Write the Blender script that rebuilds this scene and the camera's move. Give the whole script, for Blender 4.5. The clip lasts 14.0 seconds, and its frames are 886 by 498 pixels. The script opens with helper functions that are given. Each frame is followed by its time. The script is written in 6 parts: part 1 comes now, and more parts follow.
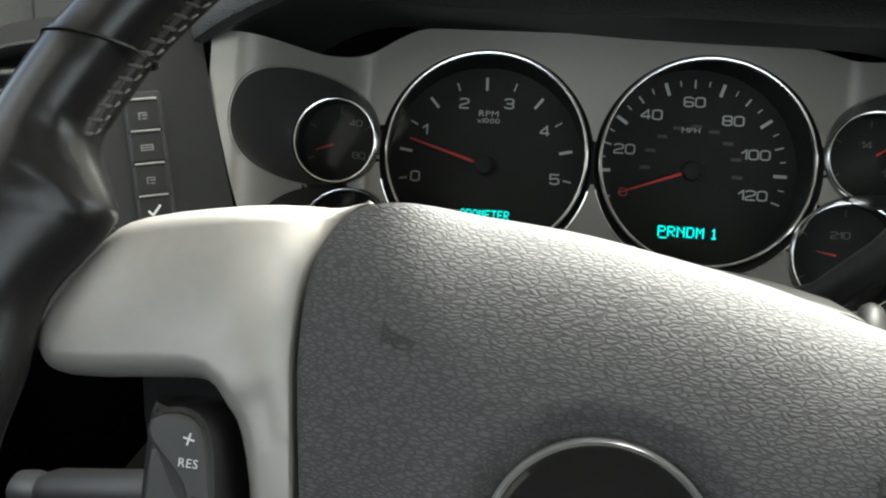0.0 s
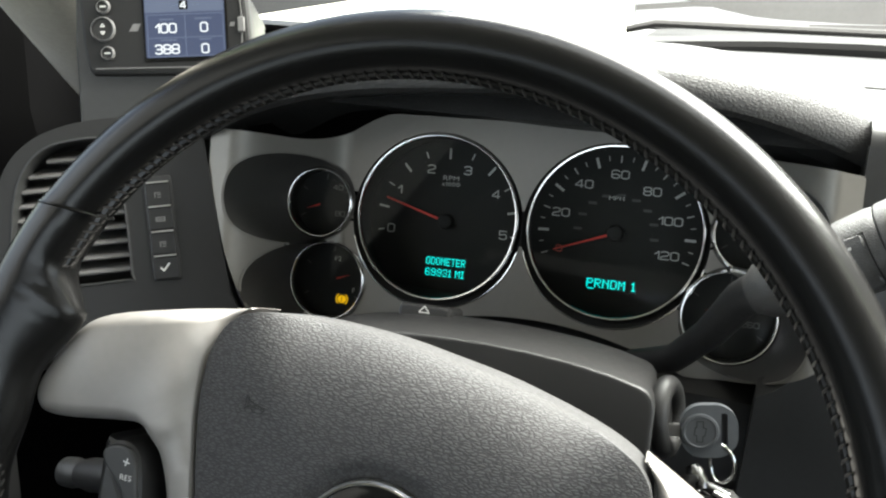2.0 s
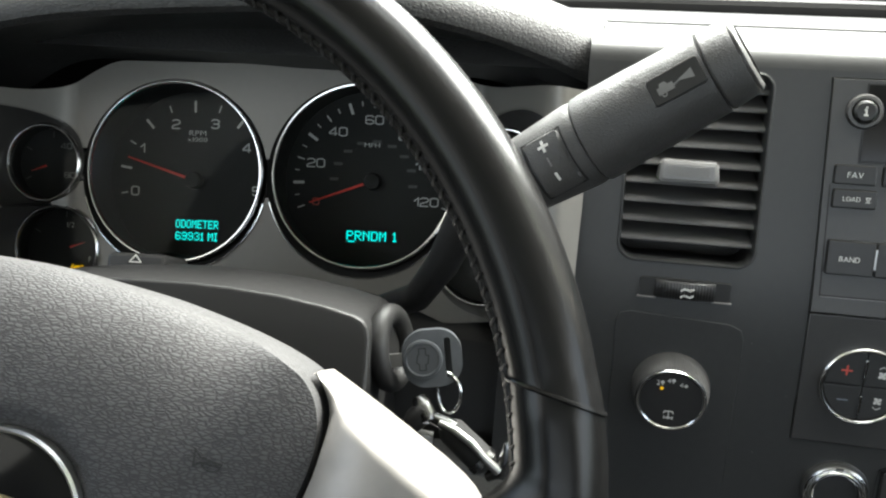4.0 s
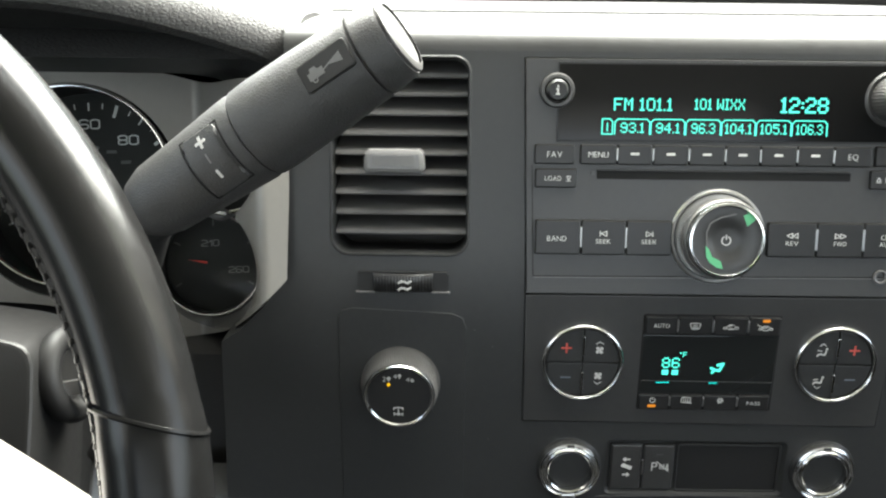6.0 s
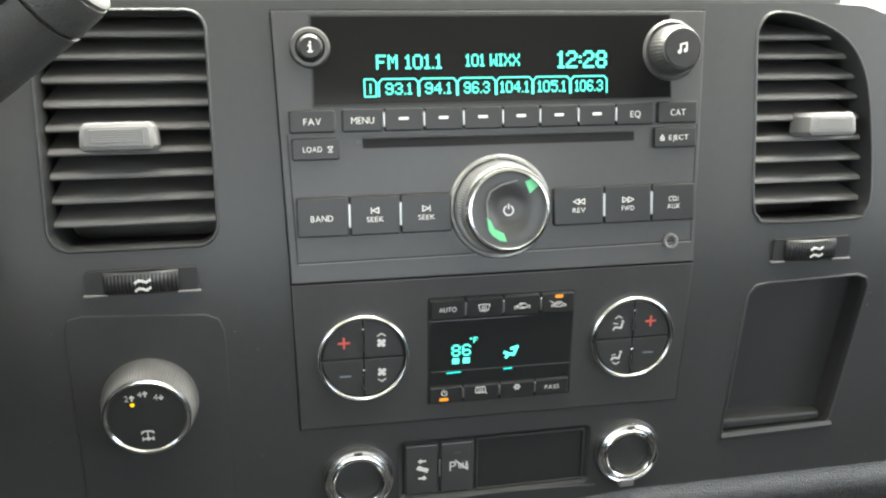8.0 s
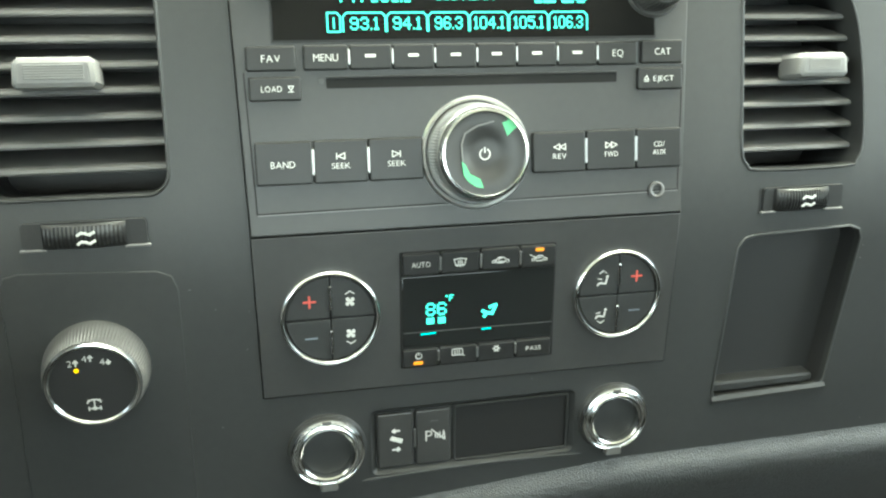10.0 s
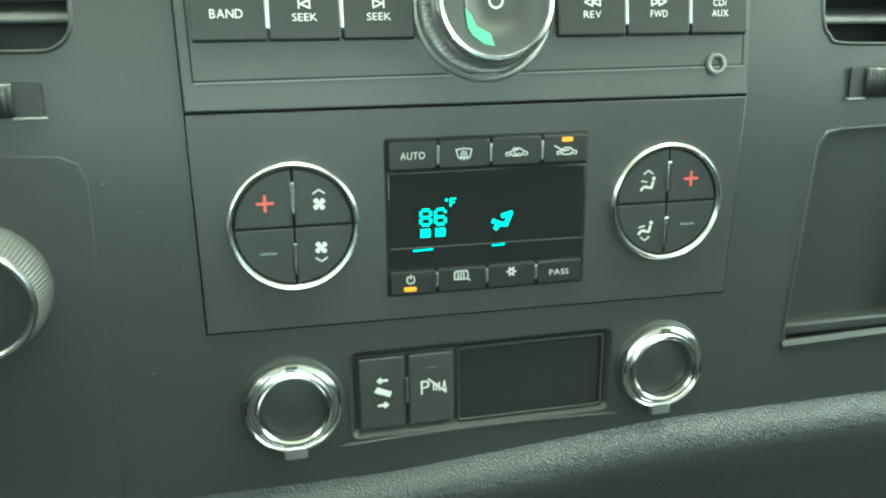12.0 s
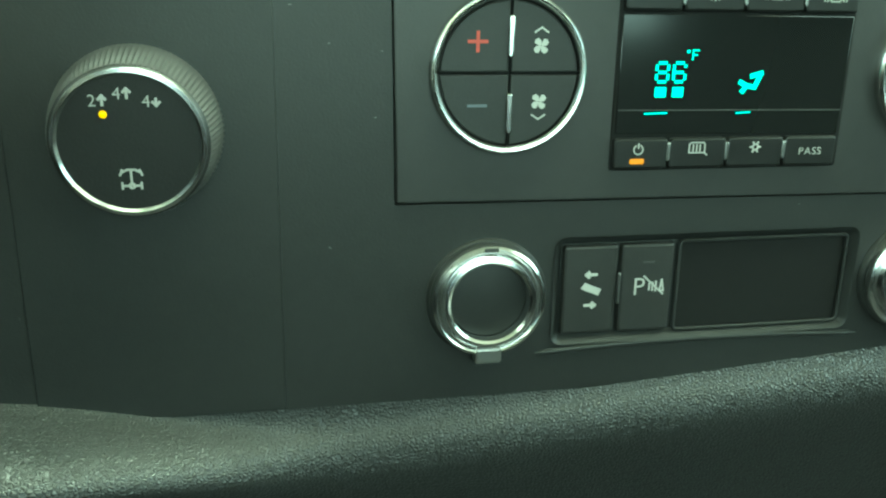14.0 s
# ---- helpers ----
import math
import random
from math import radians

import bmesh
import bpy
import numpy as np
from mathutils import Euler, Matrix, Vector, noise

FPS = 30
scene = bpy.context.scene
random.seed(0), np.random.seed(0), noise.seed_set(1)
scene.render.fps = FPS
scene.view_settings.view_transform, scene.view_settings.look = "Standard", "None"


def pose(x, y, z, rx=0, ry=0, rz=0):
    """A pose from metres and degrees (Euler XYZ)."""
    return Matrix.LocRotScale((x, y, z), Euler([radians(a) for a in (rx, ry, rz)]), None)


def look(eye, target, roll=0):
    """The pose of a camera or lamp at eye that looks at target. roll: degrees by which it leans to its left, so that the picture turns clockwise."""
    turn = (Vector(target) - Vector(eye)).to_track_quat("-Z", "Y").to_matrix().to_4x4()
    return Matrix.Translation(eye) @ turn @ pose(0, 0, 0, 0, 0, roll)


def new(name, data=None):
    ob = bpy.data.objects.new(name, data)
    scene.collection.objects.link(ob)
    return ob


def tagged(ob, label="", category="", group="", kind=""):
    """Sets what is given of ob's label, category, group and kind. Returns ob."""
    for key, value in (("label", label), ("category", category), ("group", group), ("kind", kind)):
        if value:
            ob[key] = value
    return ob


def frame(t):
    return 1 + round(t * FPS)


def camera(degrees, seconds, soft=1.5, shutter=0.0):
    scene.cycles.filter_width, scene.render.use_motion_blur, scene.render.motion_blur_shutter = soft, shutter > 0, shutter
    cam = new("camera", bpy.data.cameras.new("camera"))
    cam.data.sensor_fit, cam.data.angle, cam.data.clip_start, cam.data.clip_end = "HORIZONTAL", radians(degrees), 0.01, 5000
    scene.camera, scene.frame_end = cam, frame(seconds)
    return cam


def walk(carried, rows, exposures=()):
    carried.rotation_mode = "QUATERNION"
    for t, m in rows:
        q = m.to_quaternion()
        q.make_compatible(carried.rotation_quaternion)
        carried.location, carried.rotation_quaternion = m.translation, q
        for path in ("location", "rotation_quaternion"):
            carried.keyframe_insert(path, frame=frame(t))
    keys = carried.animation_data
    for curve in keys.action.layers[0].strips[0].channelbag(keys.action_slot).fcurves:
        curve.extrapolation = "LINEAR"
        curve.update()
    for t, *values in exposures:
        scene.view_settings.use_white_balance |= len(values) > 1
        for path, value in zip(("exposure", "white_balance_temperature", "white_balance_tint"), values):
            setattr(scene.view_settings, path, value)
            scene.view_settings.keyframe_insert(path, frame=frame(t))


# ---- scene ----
cam = camera(55.0, 14.0, soft=2.2)
METRES, EYE, TILT, LEAN, TURN = 0.70, 1.1, -28.0, 0.0, 17.0
PATH = [
    (0, (-0.019, 0.017, 1.094), (-0.461, 1.737, 0.174), -0.2),
    (0.5, (-0.022, -0.004, 1.117), (-0.621, 1.638, 0.144), -1.3),
    (1, (0.009, -0.019, 1.172), (-0.63, 1.601, 0.188), -1.5),
    (1.5, (0.05, -0.029, 1.21), (-0.63, 1.561, 0.207), -2.2),
    (2, (0.099, -0.022, 1.188), (-0.578, 1.589, 0.216), -2.6),
    (2.5, (0.134, -0.012, 1.158), (-0.438, 1.649, 0.201), -1.7),
    (3, (0.141, -0.004, 1.135), (-0.363, 1.682, 0.185), -1.0),
    (3.2, (0.148, 0.001, 1.131), (-0.329, 1.695, 0.18), -0.8),
    (5.3, (0.186, 0.02, 1.137), (0.044, 1.768, 0.176), 0.0),
    (5.5, (0.197, 0.026, 1.131), (0.1, 1.777, 0.168), 0.4),
    (6, (0.227, 0.035, 1.123), (0.216, 1.791, 0.166), 0.5),
    (6.5, (0.237, 0.05, 1.112), (0.372, 1.802, 0.157), 1.7),
    (7, (0.25, 0.058, 1.108), (0.491, 1.799, 0.153), 2.3),
    (7.5, (0.259, 0.068, 1.1), (0.557, 1.801, 0.148), 2.4),
    (7.7, (0.263, 0.074, 1.096), (0.593, 1.8, 0.142), 2.6),
    (9.8, (0.264, 0.082, 1.075), (0.702, 1.797, 0.144), 3.1),
    (10, (0.266, 0.089, 1.059), (0.705, 1.801, 0.121), 3.0),
    (10.5, (0.269, 0.107, 1.033), (0.714, 1.828, 0.116), 2.9),
    (11, (0.278, 0.128, 1.01), (0.715, 1.86, 0.11), 2.5),
    (11.5, (0.282, 0.14, 0.998), (0.726, 1.863, 0.086), 2.7),
    (12, (0.282, 0.143, 0.983), (0.725, 1.869, 0.076), 2.5),
    (12.5, (0.261, 0.145, 0.965), (0.706, 1.877, 0.068), 2.8),
    (13, (0.241, 0.143, 0.962), (0.696, 1.872, 0.066), 3.6),
    (13.5, (0.239, 0.146, 0.947), (0.686, 1.874, 0.046), 3.9),
    (14, (0.237, 0.18, 0.927), (0.608, 1.912, -0.003), 3.4),
]
EXPOSURES = [(0.0, 2.7, 6750, 4), (0.5, 2.95, 6950, 2), (1.0, 3.3, 6850, 4), (1.5, 2.9, 6750, 5), (2.1, 2.35, 6650, 6), (3.0, 2.38, 6600, 6), (5.5, 2.5, 6680, 6), (6.5, 3.0, 6780, 6), (7.7, 3.35, 6860, 7), (9.8, 3.76, 6900, -7), (12.0, 3.9, 6650, -27), (13.0, 3.92, 6600, -36), (14.0, 3.22, 6650, -45)]
walk(cam, [(t, look(eye, target, roll)) for t, eye, target, roll in PATH], EXPOSURES)
# ---- world and light ----
world = bpy.data.worlds.new("sky")
scene.world = world
world.use_nodes = True
wn = world.node_tree.nodes
sky = wn.new("ShaderNodeTexSky")
sky.sky_type, sky.sun_disc, sky.sun_elevation, sky.sun_rotation = "NISHITA", False, radians(73), radians(138)
wn["Background"].inputs[1].default_value = 0.12
haze = wn.new("ShaderNodeHueSaturation")
haze.inputs["Saturation"].default_value = 0.6
world.node_tree.links.new(sky.outputs[0], haze.inputs["Color"])
world.node_tree.links.new(haze.outputs[0], wn["Background"].inputs[0])


def lamp(name, kind, energy, m, colour=(1, 1, 1), size=(1, 1), angle=0.5):
    data = bpy.data.lights.new(name, kind)
    data.energy, data.color = energy, colour
    if kind == "AREA":
        data.shape, data.size, data.size_y = "RECTANGLE", size[0], size[1]
    else:
        data.angle = radians(angle)
    ob = new(name, data)
    ob.matrix_world = m
    return ob


lamp("sun", "SUN", 1.5, look((0, 0, 5), (-1.0, 1.1, 0)), (1.0, 0.97, 0.93), angle=60)
lamp("windshield_daylight", "AREA", 29.0, look((0.46, 0.84, 1.52), (0.36, 0.42, 0.95)), (1.0, 0.985, 0.94), (1.45, 0.6))
lamp("driver_window_daylight", "AREA", 0.5, look((-0.66, -0.25, 1.44), (0.1, 0.25, 0.65)), (1.0, 0.985, 0.94), (0.8, 0.45))
lamp("passenger_window_daylight", "AREA", 0.5, look((1.38, -0.25, 1.44), (0.3, 0.3, 0.65)), (1.0, 0.985, 0.94), (0.8, 0.45))
lamp("rear_window_daylight", "AREA", 0.5, look((0.35, -1.25, 1.42), (0.35, 0.4, 0.9)), (1.0, 0.985, 0.94), (1.3, 0.4))

# ---- materials ----


def mat(name, colour, rough=0.5, metal=0.0, grain=0.0, scale=900.0, bump=0.0, vary=0.12, spec=0.5, coat=0.0, cells=False, crease=0.16, crease_shade=0.0, stretch=1.0, emit=None, power=0.0):
    """A surface with colour variation at two scales, uneven gloss and a fine relief (scale: features per metre)."""
    m = bpy.data.materials.new(name)
    m.use_nodes = True
    t = m.node_tree
    b = t.nodes["Principled BSDF"]
    b.inputs["Base Color"].default_value = (*colour, 1)
    b.inputs["Roughness"].default_value = rough
    b.inputs["Metallic"].default_value = metal
    b.inputs["Specular IOR Level"].default_value = spec
    b.inputs["Coat Weight"].default_value = coat
    if emit:
        b.inputs["Emission Color"].default_value = (*emit, 1)
        b.inputs["Emission Strength"].default_value = power
        return m
    geo = t.nodes.new("ShaderNodeNewGeometry")
    if vary:
        big, small = t.nodes.new("ShaderNodeTexNoise"), t.nodes.new("ShaderNodeTexNoise")
        big.inputs["Scale"].default_value, small.inputs["Scale"].default_value = 14, 260
        big.inputs["Detail"].default_value = small.inputs["Detail"].default_value = 4
        add = t.nodes.new("ShaderNodeMath")
        add.operation = "ADD"
        for n_, k in ((big, 0), (small, 1)):
            t.links.new(geo.outputs["Position"], n_.inputs["Vector"])
            t.links.new(n_.outputs["Fac"], add.inputs[k])
        ramp = t.nodes.new("ShaderNodeMapRange")
        ramp.inputs["From Min"].default_value, ramp.inputs["From Max"].default_value = 0.6, 1.4
        ramp.inputs["To Min"].default_value, ramp.inputs["To Max"].default_value = 1 - vary, 1 + vary
        t.links.new(add.outputs[0], ramp.inputs["Value"])
        mul = t.nodes.new("ShaderNodeVectorMath")
        mul.operation = "SCALE"
        mul.inputs[0].default_value = colour
        t.links.new(ramp.outputs[0], mul.inputs["Scale"])
        t.links.new(mul.outputs[0], b.inputs["Base Color"])
        rr_ = t.nodes.new("ShaderNodeMapRange")
        rr_.inputs["From Min"].default_value, rr_.inputs["From Max"].default_value = 0.6, 1.4
        rr_.inputs["To Min"].default_value, rr_.inputs["To Max"].default_value = max(0.02, rough * 0.88), min(1, rough * 1.12)
        t.links.new(add.outputs[0], rr_.inputs["Value"])
        t.links.new(rr_.outputs[0], b.inputs["Roughness"])
    if bump:
        if cells:
            warp = t.nodes.new("ShaderNodeTexNoise")
            warp.inputs["Scale"].default_value = scale * 0.5
            mixv = t.nodes.new("ShaderNodeVectorMath")
            mixv.operation = "MULTIPLY_ADD"
            mixv.inputs[1].default_value = (0.55 / scale,) * 3
            t.links.new(geo.outputs["Position"], warp.inputs["Vector"])
            t.links.new(warp.outputs["Color"], mixv.inputs[0])
            t.links.new(geo.outputs["Position"], mixv.inputs[2])
            tex = t.nodes.new("ShaderNodeTexVoronoi")
            tex.feature = "DISTANCE_TO_EDGE"
            tex.inputs["Scale"].default_value = scale
            squash = t.nodes.new("ShaderNodeVectorMath")
            squash.operation = "MULTIPLY"
            squash.inputs[1].default_value = (stretch, 1.15, 1.15)
            t.links.new(mixv.outputs[0], squash.inputs[0])
            t.links.new(squash.outputs[0], tex.inputs["Vector"])
            edge = t.nodes.new("ShaderNodeMapRange")
            edge.interpolation_type = "SMOOTHSTEP"
            edge.inputs["From Max"].default_value = crease
            t.links.new(tex.outputs["Distance"], edge.inputs["Value"])
            height = edge.outputs[0]
            if crease_shade and vary:
                # shade in the creases between the grain's pebbles, painted into the base colour
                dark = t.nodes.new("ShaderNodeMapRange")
                dark.inputs["To Min"].default_value = 1 - crease_shade
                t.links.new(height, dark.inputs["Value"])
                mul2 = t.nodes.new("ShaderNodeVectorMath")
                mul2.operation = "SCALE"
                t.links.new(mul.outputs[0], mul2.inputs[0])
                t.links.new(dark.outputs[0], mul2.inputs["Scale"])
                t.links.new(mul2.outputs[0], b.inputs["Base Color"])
        else:
            tex = t.nodes.new("ShaderNodeTexNoise")
            tex.inputs["Scale"].default_value, tex.inputs["Detail"].default_value = scale, 3
            t.links.new(geo.outputs["Position"], tex.inputs["Vector"])
            height = tex.outputs["Fac"]
        bp = t.nodes.new("ShaderNodeBump")
        bp.inputs["Strength"].default_value, bp.inputs["Distance"].default_value = bump, 0.6 / scale
        t.links.new(height, bp.inputs["Height"])
        t.links.new(bp.outputs[0], b.inputs["Normal"])
    return m


M = dict(
    panel=mat("dash_plastic", (0.025, 0.0258, 0.0258), 0.42, bump=0.13, scale=1500, spec=0.4),
    scoop=mat("scoop_plastic", (0.045, 0.0445, 0.043), 0.45, bump=0.13, scale=1500),
    pad=mat("dash_pad_vinyl", (0.024, 0.0243, 0.0246), 0.52, spec=0.42, bump=0.26, scale=560, cells=True, crease=0.34, crease_shade=0.25, stretch=0.5),
    bolster=mat("bolster_vinyl", (0.028, 0.029, 0.029), 0.35, bump=0.36, scale=820, cells=True, crease=0.36, crease_shade=0.12, spec=0.8),
    radio=mat("radio_plastic", (0.029, 0.029, 0.0285), 0.4, bump=0.12, scale=1800),
    key=mat("button_plastic", (0.014, 0.014, 0.014), 0.36, bump=0.08, scale=1800, spec=0.35),
    black=mat("black_plastic", (0.013, 0.013, 0.013), 0.5, bump=0.15, scale=1500),
    void=mat("recess_black", (0.013, 0.013, 0.013), 0.8, spec=0.2),
    gloss=mat("display_glass", (0.007, 0.007, 0.007), 0.1, vary=0, spec=0.2),
    smoky=mat("smoky_display_glass", (0.014, 0.015, 0.015), 0.12, vary=0, spec=0.5),
    slat=mat("vent_slat_plastic", (0.11, 0.109, 0.108), 0.34, vary=0.04, spec=0.6),
    grip=mat("vent_tab_plastic", (0.13, 0.129, 0.127), 0.45, bump=0.15, scale=1200),
    silver=mat("satin_silver_paint", (0.178, 0.172, 0.157), 0.42, metal=0.3, bump=0.05, scale=2500, vary=0.05),
    spoke=mat("spoke_silver_paint", (0.22, 0.209, 0.197), 0.42, metal=0.25, bump=0.05, scale=2500, vary=0.06),
    chrome=mat("chrome", (0.76, 0.76, 0.75), 0.19, metal=1.0, vary=0.04),
    divider=mat("divider_metal", (0.30, 0.30, 0.295), 0.3, metal=0.9, vary=0.05),
    satin=mat("satin_metal", (0.50, 0.50, 0.49), 0.3, metal=0.9, vary=0.05),
    leather=mat("rim_leather", (0.006, 0.006, 0.006), 0.25, bump=0.04, scale=1500, cells=True, vary=0.08, spec=0.27),
    seam=mat("seam_thread", (0.022, 0.021, 0.0205), 0.4),
    hub=mat("airbag_vinyl", (0.058, 0.0574, 0.0584), 0.66, bump=0.28, scale=780, cells=True, crease=0.27, crease_shade=0.42, spec=0.26, stretch=0.42),
    dial=mat("dial_face", (0.018, 0.018, 0.018), 0.55, vary=0.08, spec=0.15),
    mark=mat("dial_print", (0.50, 0.50, 0.49), 0.6, vary=0.03),
    dim=mat("dial_print_grey", (0.06, 0.06, 0.06), 0.6, vary=0.03),
    white=mat("button_print", (0.52, 0.52, 0.50), 0.55, vary=0.03),
    red=mat("needle_red", (0.62, 0.03, 0.02), 0.45, vary=0.05),
    redprint=mat("red_print", (0.50, 0.08, 0.06), 0.55, vary=0.03),
    blueprint=mat("blue_print", (0.13, 0.15, 0.18), 0.55, vary=0.03),
    green=mat("worn_green_print", (0.10, 0.42, 0.20), 0.5, vary=0.15),
    gold=mat("gold_emblem", (0.46, 0.40, 0.24), 0.33, metal=0.75, vary=0.05),
    head=mat("pillar_cloth", (0.36, 0.335, 0.29), 0.9, bump=0.3, scale=1200),
    vfd=mat("display_green", (0, 0, 0), emit=(0.09, 1.0, 0.80), power=0.25),
    cyan=mat("display_cyan", (0, 0, 0), emit=(0.0, 0.85, 0.78), power=0.28),
    amber=mat("lamp_amber", (0, 0, 0), emit=(1.0, 0.34, 0.02), power=0.13),
    yellow=mat("lamp_yellow", (0, 0, 0), emit=(1.0, 0.55, 0.0), power=0.17),
    lcd=mat("lcd_blue", (0, 0, 0), emit=(0.10, 0.15, 0.34), power=0.09),
    lcdtop=mat("lcd_light_blue", (0, 0, 0), emit=(0.28, 0.36, 0.58), power=0.09),
    lcdtext=mat("lcd_white", (0, 0, 0), emit=(0.9, 0.95, 1.0), power=0.24),
    skirt=mat("ribbed_grey_plastic", (0.055, 0.0545, 0.054), 0.42, metal=0.2),
    grippy=mat("lever_plastic", (0.036, 0.0358, 0.0355), 0.5, bump=0.22, scale=820, cells=True, crease=0.35, crease_shade=0.15, spec=0.6),
    gun=mat("dark_metal", (0.20, 0.20, 0.20), 0.25, metal=1.0, vary=0.1),
    rubber=mat("black_rubber", (0.015, 0.015, 0.015), 0.75),
    keyhead=mat("key_plastic", (0.075, 0.082, 0.09), 0.5, bump=0.2, scale=1500),
)

# ---- builders (measures in millimetres, u to the right, v up the face, w out of it) ----
MM = 0.001


def face_pose(x, y, z, lean, yaw=0.0, turn=0.0):
    """A frame on a face that leans back by lean degrees and is turned by yaw; turn rolls it in its own plane."""
    a, b = radians(lean), radians(yaw)
    ex = Vector((math.cos(b), math.sin(b), 0))
    en = Vector((math.sin(b) * math.cos(a), -math.cos(b) * math.cos(a), math.sin(a)))
    ey = en.cross(ex)
    m = Matrix((ex, ey, en)).transposed().to_4x4()
    return Matrix.Translation((x, y, z)) @ m @ pose(0, 0, 0, 0, 0, turn)


def thing(name, m, label, category, group="", kind=""):
    ob = new(name)
    ob.empty_display_size = 0.01
    ob.matrix_world = m
    return tagged(ob, label, category, group, kind)


def mesh_of(name, bm, material, angle=35, scale=MM, whole=False):
    bmesh.ops.scale(bm, vec=(scale,) * 3, verts=bm.verts)
    bmesh.ops.recalc_face_normals(bm, faces=bm.faces)
    limit = radians(angle)
    for f in bm.faces:
        f.smooth, f.tag = True, not whole and not f.smooth
    for e in bm.edges:
        fs = e.link_faces
        e.smooth = not (len(fs) == 2 and (fs[0].tag or fs[1].tag or e.calc_face_angle(0.0) > limit))
    me = bpy.data.meshes.new(name)
    bm.to_mesh(me)
    bm.free()
    me.materials.append(material)
    return me


def part(name, bm, material, parent, label="", at=None, angle=35, scale=MM, whole=False):
    ob = new(name, mesh_of(name, bm, material, angle, scale, whole))
    ob.parent = parent
    if at is not None:
        ob.matrix_basis = at
    return tagged(ob, label)


def solo(name, bm, material, m, label, category, group="", kind="", scale=MM, angle=35):
    ob = new(name, mesh_of(name, bm, material, angle, scale))
    ob.matrix_world = m
    return tagged(ob, label, category, group, kind)


def at(u, v, w=0.0, turn=0.0):
    return pose(u * MM, v * MM, w * MM, 0, 0, turn)


def rrect(u0, u1, v0, v1, r=1.0, n=4):
    r = min(r, (u1 - u0) / 2.01, (v1 - v0) / 2.01)
    pts = []
    for cx, cy, a0 in ((u1 - r, v0 + r, -90), (u1 - r, v1 - r, 0), (u0 + r, v1 - r, 90), (u0 + r, v0 + r, 180)):
        for k in range(n + 1):
            a = radians(a0 + 90 * k / n)
            pts.append((cx + r * math.cos(a), cy + r * math.sin(a)))
    return pts


def ring_pts(cu, cv, r, n=48, ry=None):
    ry = ry or r
    return [(cu + r * math.cos(2 * math.pi * k / n), cv + ry * math.sin(2 * math.pi * k / n)) for k in range(n)]


def inset(pts, d):
    """The outline moved inwards by d (anticlockwise outlines)."""
    out, n = [], len(pts)
    for k in range(n):
        (x0, y0), (x1, y1), (x2, y2) = pts[k - 1], pts[k], pts[(k + 1) % n]
        a, b = Vector((x1 - x0, y1 - y0)), Vector((x2 - x1, y2 - y1))
        if a.length < 1e-6 or b.length < 1e-6:
            a = b = Vector((x2 - x0, y2 - y0))
        a.normalize(), b.normalize()
        na, nb = Vector((-a.y, a.x)), Vector((-b.y, b.x))
        m = na + nb
        k_ = 1 / max(0.4, (1 + na.dot(nb)))
        out.append((x1 + m.x * d * k_, y1 + m.y * d * k_))
    return out


def loft(bm, rings, closed=True, cap0=False, cap1=False):
    """Faces between rings of 3D points."""
    rows = [[bm.verts.new(p) for p in ring] for ring in rings]
    n = len(rows[0])
    for a, b in zip(rows, rows[1:]):
        for k in range(n if closed else n - 1):
            bm.faces.new((a[k], a[(k + 1) % n], b[(k + 1) % n], b[k])).smooth = True
    if cap0:
        bm.faces.new(rows[0][::-1])
    if cap1:
        bm.faces.new(rows[-1])
    return rows


def prism(bm, pts, w0, w1, bevel=0.4):
    """An upright block over an outline, with a rounded front edge."""
    if sum(a[0] * b[1] - b[0] * a[1] for a, b in zip(pts, pts[1:] + pts[:1])) < 0:
        pts = pts[::-1]
    rings = [[(x, y, w0) for x, y in pts], [(x, y, w1 - bevel) for x, y in pts]]
    if bevel:
        for f in (0.5, 1.0):
            a = f * math.pi / 2
            rings.append([(x, y, w1 - bevel + bevel * math.sin(a)) for x, y in inset(pts, bevel * (1 - math.cos(a)))])
    loft(bm, rings, cap0=True, cap1=True)
    return bm


def block(u0, u1, v0, v1, w0, w1, r=0.8, bevel=0.4):
    return prism(bmesh.new(), rrect(u0, u1, v0, v1, r), w0, w1, bevel)


def lathe(bm, profile, cu=0.0, cv=0.0, n=48, flutes=0, depth=0.0):
    """A turned body: profile of (radius, w). Flutes ripple the rings whose radius is within the given rows."""
    rings = []
    for r, w, *f in profile:
        ring = []
        for k in range(n):
            a = 2 * math.pi * k / n
            q = r - (depth if f and k % 2 else 0)
            ring.append((cu + q * math.cos(a), cv + q * math.sin(a), w))
        rings.append(ring)
    loft(bm, rings, cap0=profile[0][0] < 0.5, cap1=profile[-1][0] < 0.5)
    return bm


def plate(bm, outer, holes, w0, w1):
    """A plate between w0 (back) and w1 (front) with holes through it."""
    edges = []
    loops = []
    for pts in (outer, *holes):
        vs = [bm.verts.new((x, y, w1)) for x, y in pts]
        loops.append(vs)
        edges += [bm.edges.new((vs[k], vs[(k + 1) % len(vs)])) for k in range(len(vs))]
    bmesh.ops.triangle_fill(bm, use_beauty=True, edges=edges, normal=(0, 0, 1))
    for vs in loops:
        back = [bm.verts.new((v.co.x, v.co.y, w0)) for v in vs]
        for k in range(len(vs)):
            j = (k + 1) % len(vs)
            bm.faces.new((vs[k], vs[j], back[j], back[k]))
    return bm


